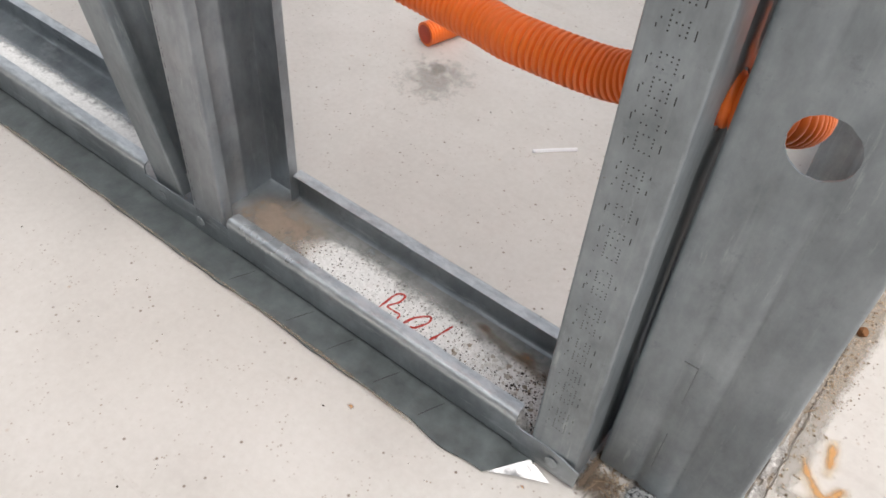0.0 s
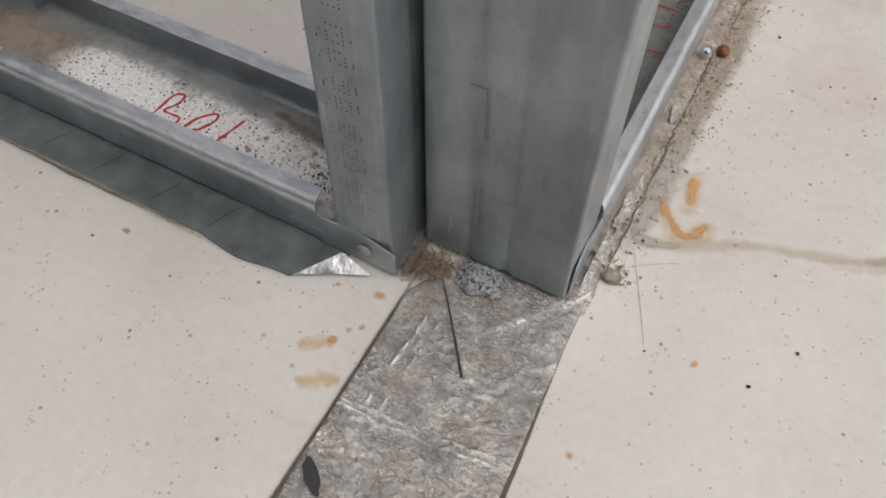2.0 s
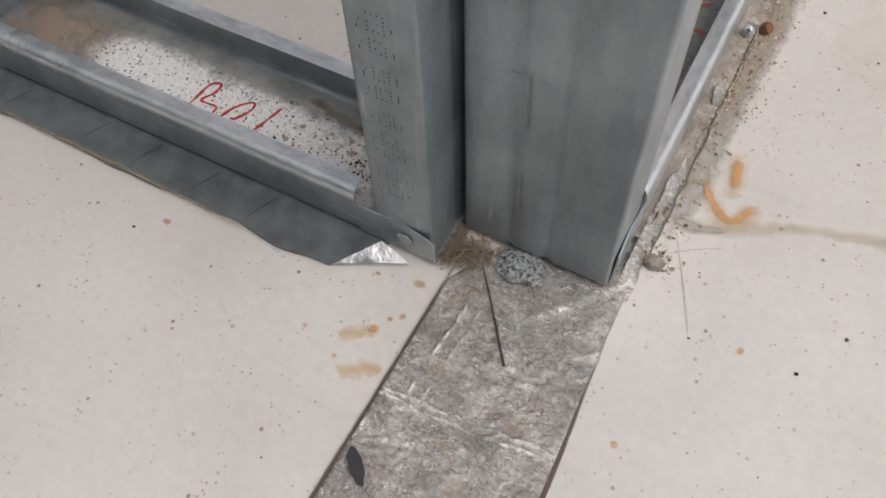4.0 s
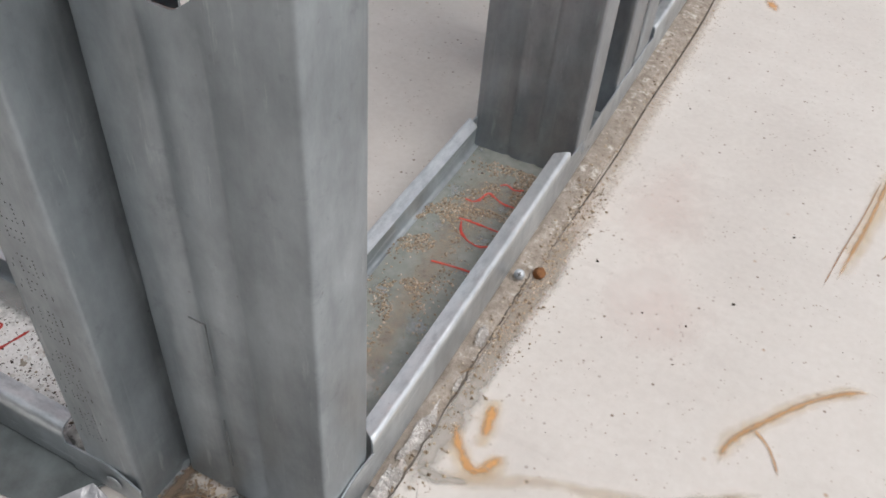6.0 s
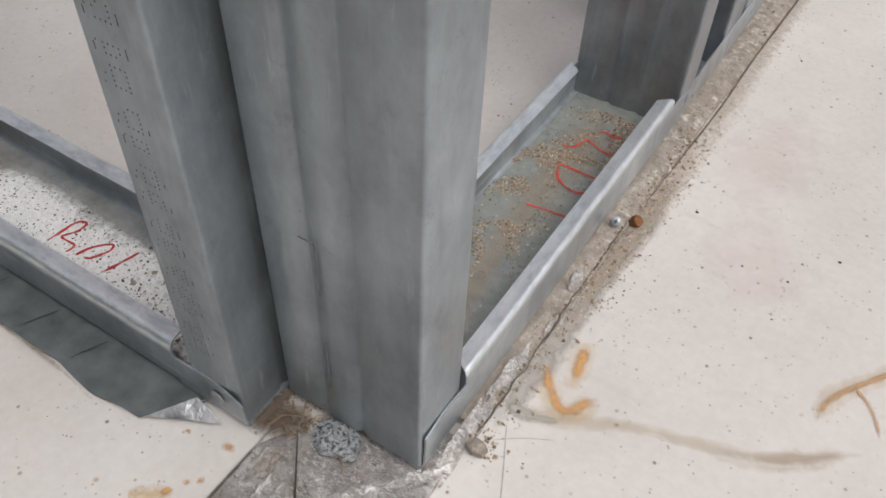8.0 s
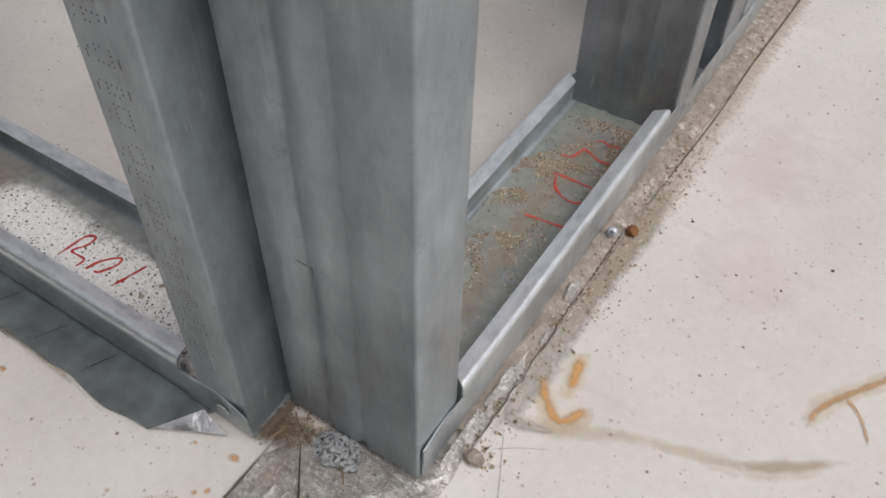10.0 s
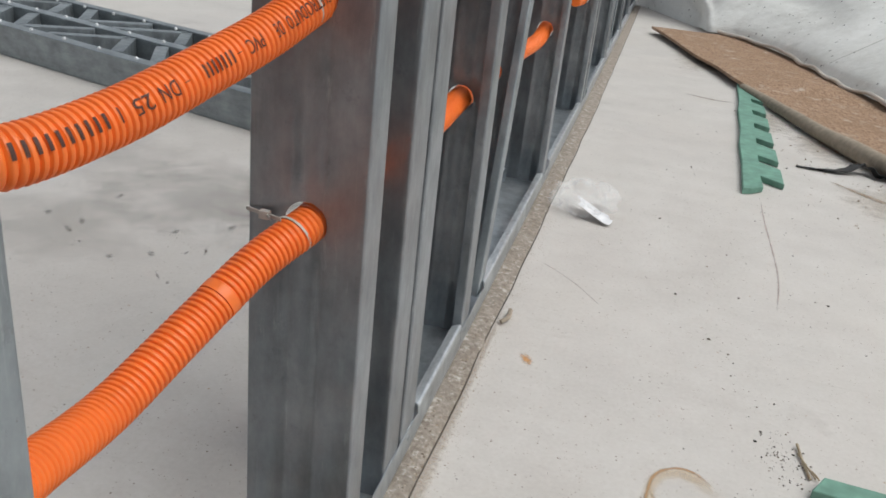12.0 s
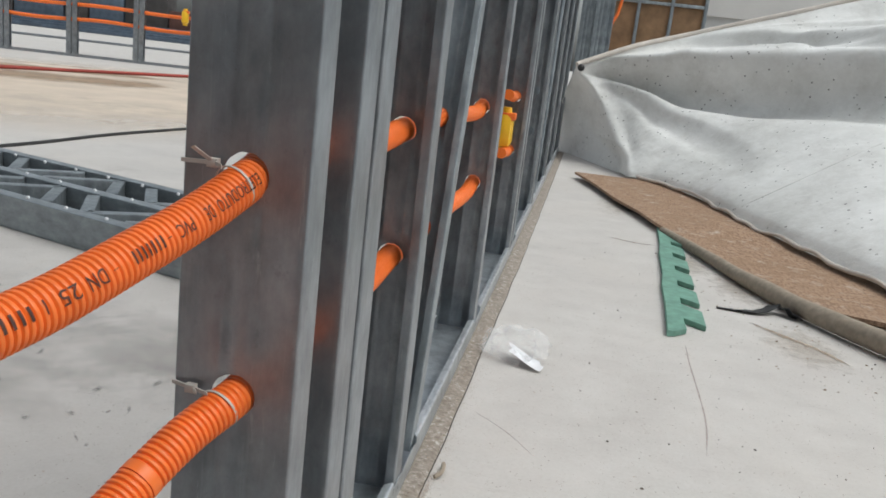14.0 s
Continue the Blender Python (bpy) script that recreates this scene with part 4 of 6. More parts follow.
rng = random.Random(9)
spots = []
for _ in range(1500):
    y = 0.36 + 2.0 * rng.random() ** 1.8
    x = 0.028 + abs(rng.gauss(0, 0.012))
    spots.append((x, y, 0.005 if x < bed_edge(y) - 0.006 else 0.003 if x < bed_edge(y) else 0.0003, 0.0004 + 0.0013 * rng.random() ** 3))
for _ in range(420):
    y = 0.50 + 0.22 * rng.random()
    x = 0.036 + abs(rng.gauss(0, 0.012))
    spots.append((x, y, 0.003 if x < bed_edge(y) else 0.0004, 0.0005 + 0.0012 * rng.random() ** 2))
for _ in range(420):
    spots.append((-0.078 + rng.random() * 0.032, 0.308 + rng.random() * 0.030, 0.003, 0.0004 + 0.0011 * rng.random() ** 2))
grains("sand", spots, SAND, None, "brown sand and mortar crumbs beside the track", "sand")
spots = []
for _ in range(900):
    a, r = rng.random() * 6.3, 1.9 * rng.random() ** 0.8
    x, y = 0.15 + r * math.cos(a), 0.6 + r * math.sin(a)
    if XI - 0.02 < x < 0.05 or (x < -0.06 and 0.26 < y < 0.40):
        continue
    spots.append((x, y, 0.0002, 0.0004 + 0.0011 * rng.random() ** 3))
for _ in range(260):
    spots.append((0.25 + rng.random() * 0.9, 0.9 + rng.random() * 2.2, 0.0003, 0.0008 + 0.0025 * rng.random() ** 3))
grains("grit", spots, DARK_GRIT, None, "dark grit scattered over the concrete floor", "grit")


def lump(name, x, y, z, sx, sy, sz, mat, label, category, seed=0.0):
    bm = bmesh.new()
    bmesh.ops.create_icosphere(bm, subdivisions=4, radius=1.0)
    for v in bm.verts:
        k = 1 + 0.28 * noise.noise(v.co * 1.6 + Vector((seed, 0, 0))) + 0.09 * noise.noise(v.co * 6)
        v.co = Vector((x + v.co.x * sx * k, y + v.co.y * sy * k, z + v.co.z * sz * k))
    return tagged(part(name, bm, mat), label, category)


lump("mortar_lump", -0.029, 0.3200, 0.005, 0.0155, 0.0105, 0.0045, LUMP, "grey speckled mortar lump at the stud foot", "mortar lump", 1.3)
lump("pebble", 0.0405, 0.362, 0.003, 0.006, 0.005, 0.004, MORTAR, "small brown pebble at the edge of the foil tape", "pebble", 4.0)
lump("mortar_lump", -0.139, 0.317, 0.0085, 0.010, 0.008, 0.006, CRUST, "white mortar lump against the track lip", "mortar lump", 7.7)


def screw(x, y, z):
    t = thing("screw", "zinc pan-head screw stuck in the mortar bed", "screw", at=pose(x, y, z, 42, 14, 0))
    bm = bmesh.new()
    bmesh.ops.create_uvsphere(bm, u_segments=20, v_segments=10, radius=0.0042)
    for v in bm.verts:
        v.co.z = max(-0.0008, v.co.z * 0.6)
    head = part("head", bm, SCREW, t)
    for a in (0, 90):
        s = part("slot", box_bm((-0.0019, -0.0004, 0.0019), (0.0019, 0.0004, 0.0028)), BLACK, head, "dark cross slot")
        s.matrix_local = pose(0, 0, 0, 0, 0, a)
    part("shank", sweep_bm([(0, 0, -0.012), (0, 0, -0.006), (0, 0, 0)], 0.0018, 0.0006, 10, [0.0019, 0.0016]), SCREW, t)


screw(0.0315, 0.5725, 0.0100)
t = thing("nut", "small rusty hexagonal bolt head lying beside the screw", "bolt", at=pose(0.0425, 0.587, 0.0045, 20, 35, 15))
bm = bmesh.new()
bmesh.ops.create_cone(bm, cap_ends=True, segments=6, radius1=0.0048, radius2=0.0046, depth=0.006)
bmesh.ops.bevel(bm, geom=list(bm.edges), offset=0.0006, segments=2, affect="EDGES")
part("head", bm, RUST, t)
part("shank", sweep_bm([(0, 0, -0.003), (0, 0, -0.007), (0, 0, -0.011)], 0.0025, 0.0006, 10, [0.0026, 0.0022]), RUST, t)

TWIG = plain("dry_brown_twig", (0.20, 0.14, 0.09), 0.85, 0, 120, 0.35, 0)
for k, (x, y, a, ln) in enumerate(((-0.060, 0.317, 0.5, 0.016), (-0.066, 0.309, 1.3, 0.014), (-0.056, 0.309, -0.4, 0.012), (-0.063, 0.322, 2.2, 0.013), (-0.018, 0.309, -0.7, 0.017), (0.036, 0.476, 0.9, 0.011))):
    dx, dy = 0.5 * ln * math.cos(a), 0.5 * ln * math.sin(a)
    tagged(part("twig", sweep_bm([(x - dx, y - dy, 0.0062), (x + 0.001, y + 0.001, 0.0072), (x + dx, y + dy, 0.0062)], 0.0006, 0.002, 5), TWIG), "thin dry brown twig among the litter", "twig", "twigs at the stud foot")

# stains on the slab
ZS = 0.0008
RUST_LINE_THIN = stain("hair_rust_line", (0.36, 0.22, 0.13), 0.2, 0.7, 60, 0.7)


def soil(bm, mat, label):
    ob = part("stain", bm, mat, ground, label, 0)
    return ob


soil(ribbon_bm([(0.046, 0.440), (0.050, 0.432), (0.058, 0.422), (0.069, 0.414), (0.076, 0.418), (0.082, 0.433)], [0.0035, 0.0045, 0.0045, 0.005, 0.0055, 0.005], ZS, 0.003), RUST_STAIN, "orange rust hook")
soil(ribbon_bm([(0.044, 0.444), (0.049, 0.432), (0.058, 0.420), (0.069, 0.412), (0.078, 0.418), (0.084, 0.437)], [0.006, 0.009, 0.010, 0.011, 0.011, 0.009], ZS - 0.0003, 0.003), RUST_HALO, "pale rust halo")
soil(ribbon_bm([(0.061, 0.464), (0.064, 0.452), (0.067, 0.436)], [0.005, 0.006, 0.004], ZS, 0.003), RUST_STAIN, "orange rust blot")
soil(ribbon_bm([(0.060, 0.470), (0.064, 0.452), (0.068, 0.428)], [0.008, 0.010, 0.008], ZS - 0.0003, 0.003), RUST_HALO, "pale rust halo")
soil(ribbon_bm([(0.247, 0.70), (0.262, 0.79), (0.275, 0.88), (0.287, 0.955), (0.305, 0.980), (0.325, 0.982), (0.345, 0.968), (0.358, 0.940)], [0.008, 0.010, 0.012, 0.014, 0.010, 0.010, 0.014, 0.016], ZS - 0.0003, 0.004), RUST_HALO, "pale rust halo")
soil(ribbon_bm([(0.283, 0.945), (0.292, 0.915), (0.310, 0.89), (0.330, 0.875)], [0.003, 0.003, 0.004, 0.003], ZS - 0.0001, 0.004), RUST_HALO, "pale rust halo")
soil(ribbon_bm([(0.202, 0.49), (0.202, 0.504), (0.207, 0.518), (0.221, 0.539), (0.246, 0.572), (0.273, 0.596), (0.289, 0.6)], [0.008, 0.010, 0.009, 0.009, 0.008, 0.008, 0.006], ZS - 0.0003, 0.004), RUST_HALO, "pale rust halo")
soil(ribbon_bm([(0.236, 0.685), (0.245, 0.740), (0.256, 0.80), (0.265, 0.86)], [0.0008, 0.001, 0.001, 0.0008], ZS + 0.0002, 0.004, 3), RUST_LINE_THIN, "hair-thin rust line")
soil(blot_bm(-0.079, 0.284, 0.006, 0.004, ZS, 5, 24, 5.0), RUST_STAIN, "orange rust blot")
soil(ribbon_bm([(-0.106, 0.232), (-0.094, 0.240), (-0.083, 0.250)], [0.005, 0.009, 0.005], ZS, 0.003), FAINT_RUST, "pale rust smear")
soil(blot_bm(-0.088, 0.2455, 0.004, 0.003, ZS + 0.0002, 4, 20, 5.5, 0.6), RUST_STAIN, "orange rust blot")
soil(ribbon_bm([(-0.094, 0.212), (-0.080, 0.221), (-0.066, 0.228)], [0.006, 0.010, 0.006], ZS, 0.003), FAINT_RUST, "pale rust smear")
soil(blot_bm(0.112, 1.155, 0.010, 0.022, ZS, 5, 24, 8.0, 0.4), RUST_STAIN, "orange rust blot")
soil(ribbon_bm([(0.040, 0.396), (0.060, 0.402), (0.085, 0.414), (0.115, 0.428), (0.155, 0.440), (0.19, 0.455), (0.24, 0.492)], [0.008, 0.010, 0.006, 0.007, 0.006, 0.006, 0.004], ZS, 0.004), BROWN_STAIN, "brown streak")
soil(ribbon_bm([(0.150, 0.434), (0.180, 0.446), (0.208, 0.466), (0.222, 0.484)], [0.004, 0.009, 0.011, 0.006], ZS, 0.004), BROWN_STAIN, "brown streak")
RUST_LINE = stain("thin_rust_line", (0.47, 0.28, 0.14), 0.38, 1.0, 70, 0.65)
soil(ribbon_bm([(0.202, 0.49), (0.202, 0.504), (0.207, 0.518), (0.221, 0.539), (0.246, 0.572), (0.273, 0.596), (0.289, 0.6)], [0.003, 0.0035, 0.003, 0.003, 0.003, 0.003, 0.002], ZS, 0.004), RUST_LINE, "thin rust line")
soil(ribbon_bm([(0.214, 0.532), (0.228, 0.520), (0.238, 0.500)], [0.0025, 0.002, 0.0015], ZS, 0.004), RUST_LINE, "thin rust line")
soil(ribbon_bm([(0.243, 0.690), (0.252, 0.740), (0.262, 0.80), (0.270, 0.86), (0.280, 0.93), (0.287, 0.967), (0.305, 0.988), (0.325, 0.992), (0.343, 0.980), (0.354, 0.962)], [0.0015, 0.002, 0.003, 0.002, 0.003, 0.0045, 0.003, 0.003, 0.004, 0.005], ZS, 0.004), RUST_LINE, "curled rust line")
soil(ribbon_bm([(0.274, 0.745), (0.281, 0.762), (0.287, 0.785)], [0.001, 0.002, 0.001], ZS, 0.003), RUST_LINE, "short rust line")
soil(blot_bm(0.105, 0.72, 0.055, 0.10, ZS, 6, 26, 1.0), PINK_STAIN, "faint pink chalk smear")
soil(blot_bm(0.13, 0.60, 0.06, 0.07, ZS + 0.0004, 6, 26, 2.3), PINK_STAIN, "faint pink chalk smear")
soil(blot_bm(-0.465, 0.635, 0.085, 0.075, ZS, 6, 30, 4.1), SCUFF, "grey scuffed smudge")
soil(blot_bm(-0.475, 0.655, 0.035, 0.03, ZS + 0.0004, 6, 30, 6.1), SCUFF, "grey scuffed smudge")
soil(blot_bm(-0.2, 1.2, 0.2, 0.12, ZS, 6, 30, 9.1), FAINT_SCUFF, "grey scuffed smudge")
# Beige dust, lightened to paint in the stronger light on the far slab.
soil(ribbon_bm([(-8.4, 4.0), (-5.2, 5.7), (-3.2, 7.4), (-1.4, 9.2)], [3.2, 3.6, 3.4, 2.6], ZS, 0.1), WARM_LIT_DUST, "warm beige dust with brighter light painted on the slab")
soil(ribbon_bm([(-6.0, 6.0), (-4.9, 6.65), (-4.3, 7.0), (-3.6, 7.5)], [0.6, 0.75, 0.7, 0.5], ZS + 0.002, 0.06), FAR_DIRT, "brown dirt patch")
soil(ribbon_bm([(-6.6, 7.0), (-5.6, 7.6), (-4.6, 8.0), (-4.0, 8.4)], [0.3, 0.4, 0.35, 0.2], ZS + 0.004, 0.06), FAR_DIRT, "brown dirt patch")
soil(ribbon_bm([(0.041, 0.375), (0.043, 0.43), (0.044, 0.49), (0.045, 0.55), (0.046, 0.66)], [0.006, 0.014, 0.011, 0.018, 0.010], ZS - 0.0002, 0.004), BED_DUST, "grey dust beside the mortar")
for x, y, a, bq in ((-0.105, 0.279, 0.003, 0.002), (-0.083, 0.2555, 0.003, 0.0025), (-0.077, 0.2605, 0.003, 0.003), (0.062, 0.246, 0.003, 0.003), (-0.245, 0.250, 0.004, 0.003), (0.105, 0.33, 0.003, 0.003)):
    soil(blot_bm(x, y, a, bq, ZS + 0.0001, 4, 18, x * 70), RUST_STAIN, "orange rust blot")
soil(ribbon_bm([(0.040, 0.399), (0.055, 0.399), (0.072, 0.405)], [0.009, 0.006, 0.002], ZS + 0.0002, 0.003), BED_DUST, "brushed brown dirt stroke")
# Litter darkened to paint in the shade at the track end and gap.
soil(ribbon_bm([(-0.0722, 0.297), (-0.0722, 0.312), (-0.0720, 0.330), (-0.072, 0.36)], [0.005, 0.006, 0.005, 0.004], ZS + 0.0050, 0.003), LITTER_SHADE, "brown litter with painted shade at the corner")
soil(blot_bm(-0.064, 0.3135, 0.024, 0.016, ZS + 0.0036, 6, 28, 2.2, 0.5), LITTER_SHADE, "brown litter with painted shade at the corner")
soil(ribbon_bm([(0.040, 0.42), (0.044, 0.52), (0.047, 0.60), (0.048, 0.70), (0.050, 0.9), (0.055, 1.3)], [0.008, 0.016, 0.020, 0.014, 0.008, 0.006], ZS, 0.006), SOIL, "brown soil beside the mortar")
for k, (x, y, a, bq) in enumerate(((0.80, 2.20, 0.16, 0.22), (0.72, 2.75, 0.12, 0.3), (0.60, 3.0, 0.1, 0.3), (0.42, 4.1, 0.2, 0.5), (1.0, 1.7, 0.2, 0.2))):
    soil(blot_bm(x, y, a, bq, ZS + 0.0002 * k, 6, 26, 3.3 * k), DIRT, "brown dirt patch")
for k, (x, y, a, bq) in enumerate(((-0.35, 1.55, 0.12, 0.2), (-0.18, 1.35, 0.06, 0.12), (-0.55, 1.5, 0.15, 0.12), (-0.7, 1.25, 0.12, 0.1), (-0.28, 1.9, 0.12, 0.2), (-0.95, 1.6, 0.2, 0.12))):
    soil(blot_bm(x, y, a * 2.2, bq * 2.0, ZS + 0.0002 * k, 6, 26, 2.3 * k + 0.5), FAINT_SCUFF, "grey scuffed smudge")
SMEAR = stain("grey_shoe_smear", (0.27, 0.25, 0.23), 0.44, 0.95, 110, 0.55)
for k, (x, y) in enumerate([(-0.74, 1.288), (-0.664, 1.241), (-0.619, 1.209), (-0.67, 1.283), (-0.512, 1.312), (-0.453, 1.247), (-0.429, 1.264), (-0.547, 1.183), (-0.499, 1.221), (-0.447, 1.156), (-0.422, 1.142), (-0.441, 1.37), (-0.684, 1.409), (-0.677, 1.485)]):
    soil(blot_bm(x, y, 0.016 + 0.008 * math.sin(k * 2.3), 0.006 + 0.003 * math.cos(k * 1.7), ZS + 0.0018, 5, 22, 1.9 * k, 2.1 + 0.5 * math.sin(k)), SMEAR, "grey shoe smear")
pencil = stain("pencil_line", (0.30, 0.285, 0.27), 0.36, 0.9, 60, 0.45)
soil(ribbon_bm([(0.045, 0.390), (0.062, 0.355), (0.078, 0.320)], [0.0006, 0.0008, 0.0005], ZS, 0.003, 3), pencil, "pencil line")
soil(ribbon_bm([(0.044, 0.372), (0.060, 0.384), (0.078, 0.394)], [0.0005, 0.0006, 0.0004], ZS, 0.003, 3), pencil, "pencil line")
crackline = stain("hairline_crack", (0.46, 0.34, 0.29), 0.36, 0.8, 30, 0.45)
soil(ribbon_bm([(0.470, 1.466), (0.490, 1.65), (0.494, 1.94), (0.50, 2.1)], [0.002, 0.003, 0.003, 0.002], ZS, 0.01, 3), crackline, "hairline crack")
soil(ribbon_bm([(0.075, 1.50), (0.14, 1.44), (0.20, 1.36)], [0.001, 0.0015, 0.001], ZS, 0.006, 3), crackline, "hairline crack")

for pts, wide in (([(0.685, 2.363), (0.766, 2.272), (0.83, 2.2), (0.884, 2.098)], 0.020), ([(0.685, 3.155), (0.722, 2.884), (0.771, 2.67), (0.83, 2.497)], 0.024), ([(0.336, 3.252), (0.448, 3.21), (0.521, 3.222)], 0.016)):
    soil(ribbon_bm(pts, [wide * 0.5, wide, wide * 0.8, wide * 0.4], ZS + 0.0012, 0.01), DIRT_TRAIL, "brown dirt trail")

rng = random.Random(33)
spots = []
for _ in range(2800):
    y = 0.43 + 1.3 * rng.random() ** 1.3
    spots.append((bed_edge(y) + abs(rng.gauss(0, 0.010)) + 0.001, y, 0.0006, 0.00025 + 0.0006 * rng.random() ** 3))
grains("sand", spots, SAND, None, "loose brown sand along the mortar bed on the slab", "sand")
spots = []
for _ in range(420):
    y = 1.9 + 1.9 * rng.random()
    x = 0.99 - (y - 1.9) * 0.27 - abs(rng.gauss(0, 0.17))
    if x < 0.44 + (0.14 if y > 2.1 else 0):
        continue
    spots.append((x, y, 0.0004, 0.0008 + 0.0028 * rng.random() ** 3))
grains("crumbs", spots, SAND, None, "brown soil crumbs scattered along the board", "crumbs")


# ---- conduits ----
PR = 0.0148
RIBS = [PR, PR - 0.0003, PR - 0.0019, PR - 0.0003]


def conduit(points, label, segs=22, step=0.00113):
    t = thing("conduit", label, "conduit", "orange conduits")
    tube = part("tube", sweep_bm(points, PR, step, segs, RIBS), CONDUIT, t, "", 38)
    return t, tube


low_path = [(-0.55, 0.346, 0.322), (-0.50, 0.346, 0.325), (-0.44, 0.346, 0.325), (-0.37, 0.358, 0.303), (-0.291, 0.375, 0.284), (-0.241, 0.371, 0.284), (-0.208, 0.364, 0.287), (-0.149, 0.363, 0.292), (-0.112, 0.357, 0.308), (-0.082, 0.349, 0.317), (-0.060, 0.356, 0.315), (-0.050, 0.378, 0.304), (-0.053, 0.412, 0.291), (-0.063, 0.465, 0.2775),
            (-0.067, 0.53, 0.2705), (-0.057, 0.60, 0.290), (-0.040, 0.66, 0.316), (-0.0235, 0.708, 0.3305), (-0.022, 0.76, 0.335), (-0.0235, 0.92, 0.333), (-0.0235, 1.06, 0.328), (-0.0235, 1.18, 0.333), (-0.0235, 1.5, 0.333), (-0.0235, 1.80, 0.322), (-0.0235, 1.91, 0.333), (-0.021, 1.97, 0.343)]
low, low_tube = conduit(low_path, "orange corrugated plastic conduit threaded through the stud holes")
band = [q for q in spline(low_path, 0.001) if q.x > -0.075 and 0.6225 < q.y < 0.6315]
part("plain_band", sweep_bm(band, PR + 0.0001, 0.002, 22), CONDUIT, low, "smooth plain band between the ribs", 38)
high_path = [(-1.0, 0.80, 0.30), (-0.6, 0.56, 0.40), (-0.30, 0.44, 0.425), (-0.17, 0.415, 0.445), (-0.104, 0.425, 0.444), (-0.072, 0.465, 0.437), (-0.058, 0.53, 0.4425), (-0.045, 0.60, 0.458), (-0.033, 0.655, 0.4735),
             (-0.0225, 0.708, 0.4915), (-0.022, 0.76, 0.500), (-0.0235, 0.92, 0.497), (-0.0235, 1.06, 0.490), (-0.0235, 1.18, 0.494), (-0.0235, 1.5, 0.497), (-0.0235, 1.80, 0.485), (-0.0235, 1.91, 0.494), (-0.021, 1.975, 0.503)]
high, high_tube = conduit(high_path, "orange corrugated plastic conduit with black printed lettering")
for zc in (0.334, 0.495):
    conduit([(-0.0235, 2.45, zc + 0.01), (-0.0235, 2.60, zc), (-0.0235, 2.68, zc), (-0.021, 2.73, zc + 0.006)], "short orange conduit end in a stud hole", 14)


def conduit_print():
    """Black lettering wrapped on the upper conduit, starting at the stud; unreadable words are bars."""
    path = spline(high_path, 0.001)
    k0 = min(range(len(path)), key=lambda i: abs(path[i].y - 0.708) + (0 if path[i].x > -0.06 else 9))
    fr = frames(path)
    r, phi0 = PR + 0.00025, radians(30)

    def put(tx, ty):
        f = k0 - tx / 0.001
        i = max(0, min(len(fr) - 2, int(f)))
        p = fr[i][0].lerp(fr[i + 1][0], f - i)
        phi = phi0 - ty / r
        return p + (fr[i][2] * math.cos(phi) + fr[i][3] * math.sin(phi)) * r

    def word(text, s0, s1, h=0.0085):
        cu = bpy.data.curves.new("lettering", "FONT")
        cu.body, cu.size, cu.resolution_u = text, 1.0, 3
        ob = new("lettering", cu)
        bpy.context.view_layer.update()
        me = bpy.data.meshes.new_from_object(ob.evaluated_get(bpy.context.evaluated_depsgraph_get()))
        bpy.data.objects.remove(ob)
        bm = bmesh.new()
        bm.from_mesh(me)
        bpy.data.meshes.remove(me)
        bmesh.ops.subdivide_edges(bm, edges=list(bm.edges), cuts=1)
        x0, x1 = min(v.co.x for v in bm.verts), max(v.co.x for v in bm.verts)
        y0, y1 = min(v.co.y for v in bm.verts), max(v.co.y for v in bm.verts)
        for v in bm.verts:
            v.co = put(s0 + (v.co.x - x0) / (x1 - x0) * (s1 - s0), (v.co.y - (y0 + y1) / 2) / max(0.3, y1 - y0) * h * (0.15 if text == "-" else 1))
        part("lettering", bm, PIPE_INK, high_tube, "black printed lettering", 0)

    def bars(s0, s1, n, h=0.0080):
        for i in range(n):
            a = s0 + (s1 - s0) * i / n
            b = a + (s1 - s0) / n * 0.36
            bm = bmesh.new()
            for q in range(6):
                y0, y1 = -h / 2 + h * q / 6, -h / 2 + h * (q + 1) / 6
                bm.faces.new([bm.verts.new(put(s, y)) for s, y in ((a, y0), (b, y0), (b, y1), (a, y1))])
            part("lettering", bm, PIPE_INK, high_tube, "black printed bar", 0)

    word("ELETRODUTO", 0.008, 0.052)
    word("DE", 0.057, 0.064)
    word("PVC", 0.076, 0.090)
    word("-", 0.096, 0.100)
    bars(0.103, 0.130, 7)
    word("-", 0.140, 0.144)
    word("DN", 0.149, 0.162)
    word("25", 0.168, 0.181)
    bars(0.190, 0.193, 1)
    bars(0.199, 0.254, 10)


conduit_print()
stub = thing("conduit", "short cut piece of orange conduit lying on the floor", "conduit", "orange conduits")
part("tube", sweep_bm([(-0.520, 0.682, 0.0151), (-0.513, 0.708, 0.0151), (-0.506, 0.734, 0.0151)], PR, 0.00104, 20, RIBS), CONDUIT, stub, "", 50)
# Flat disc in darker orange: the shade inside the open end is painted.
bm = bmesh.new()
bmesh.ops.create_circle(bm, cap_ends=True, segments=20, radius=PR - 0.003)
bore = part("bore", bm, BORE_SHADE, stub, "end disc painted in the shade of the bore")
d = (Vector((-0.520, 0.682, 0)) - Vector((-0.506, 0.734, 0))).normalized()
bore.matrix_local = Matrix.Translation(Vector((-0.520, 0.682, 0.0151)) + d * 0.0006) @ d.to_track_quat("Z", "Y").to_matrix().to_4x4()


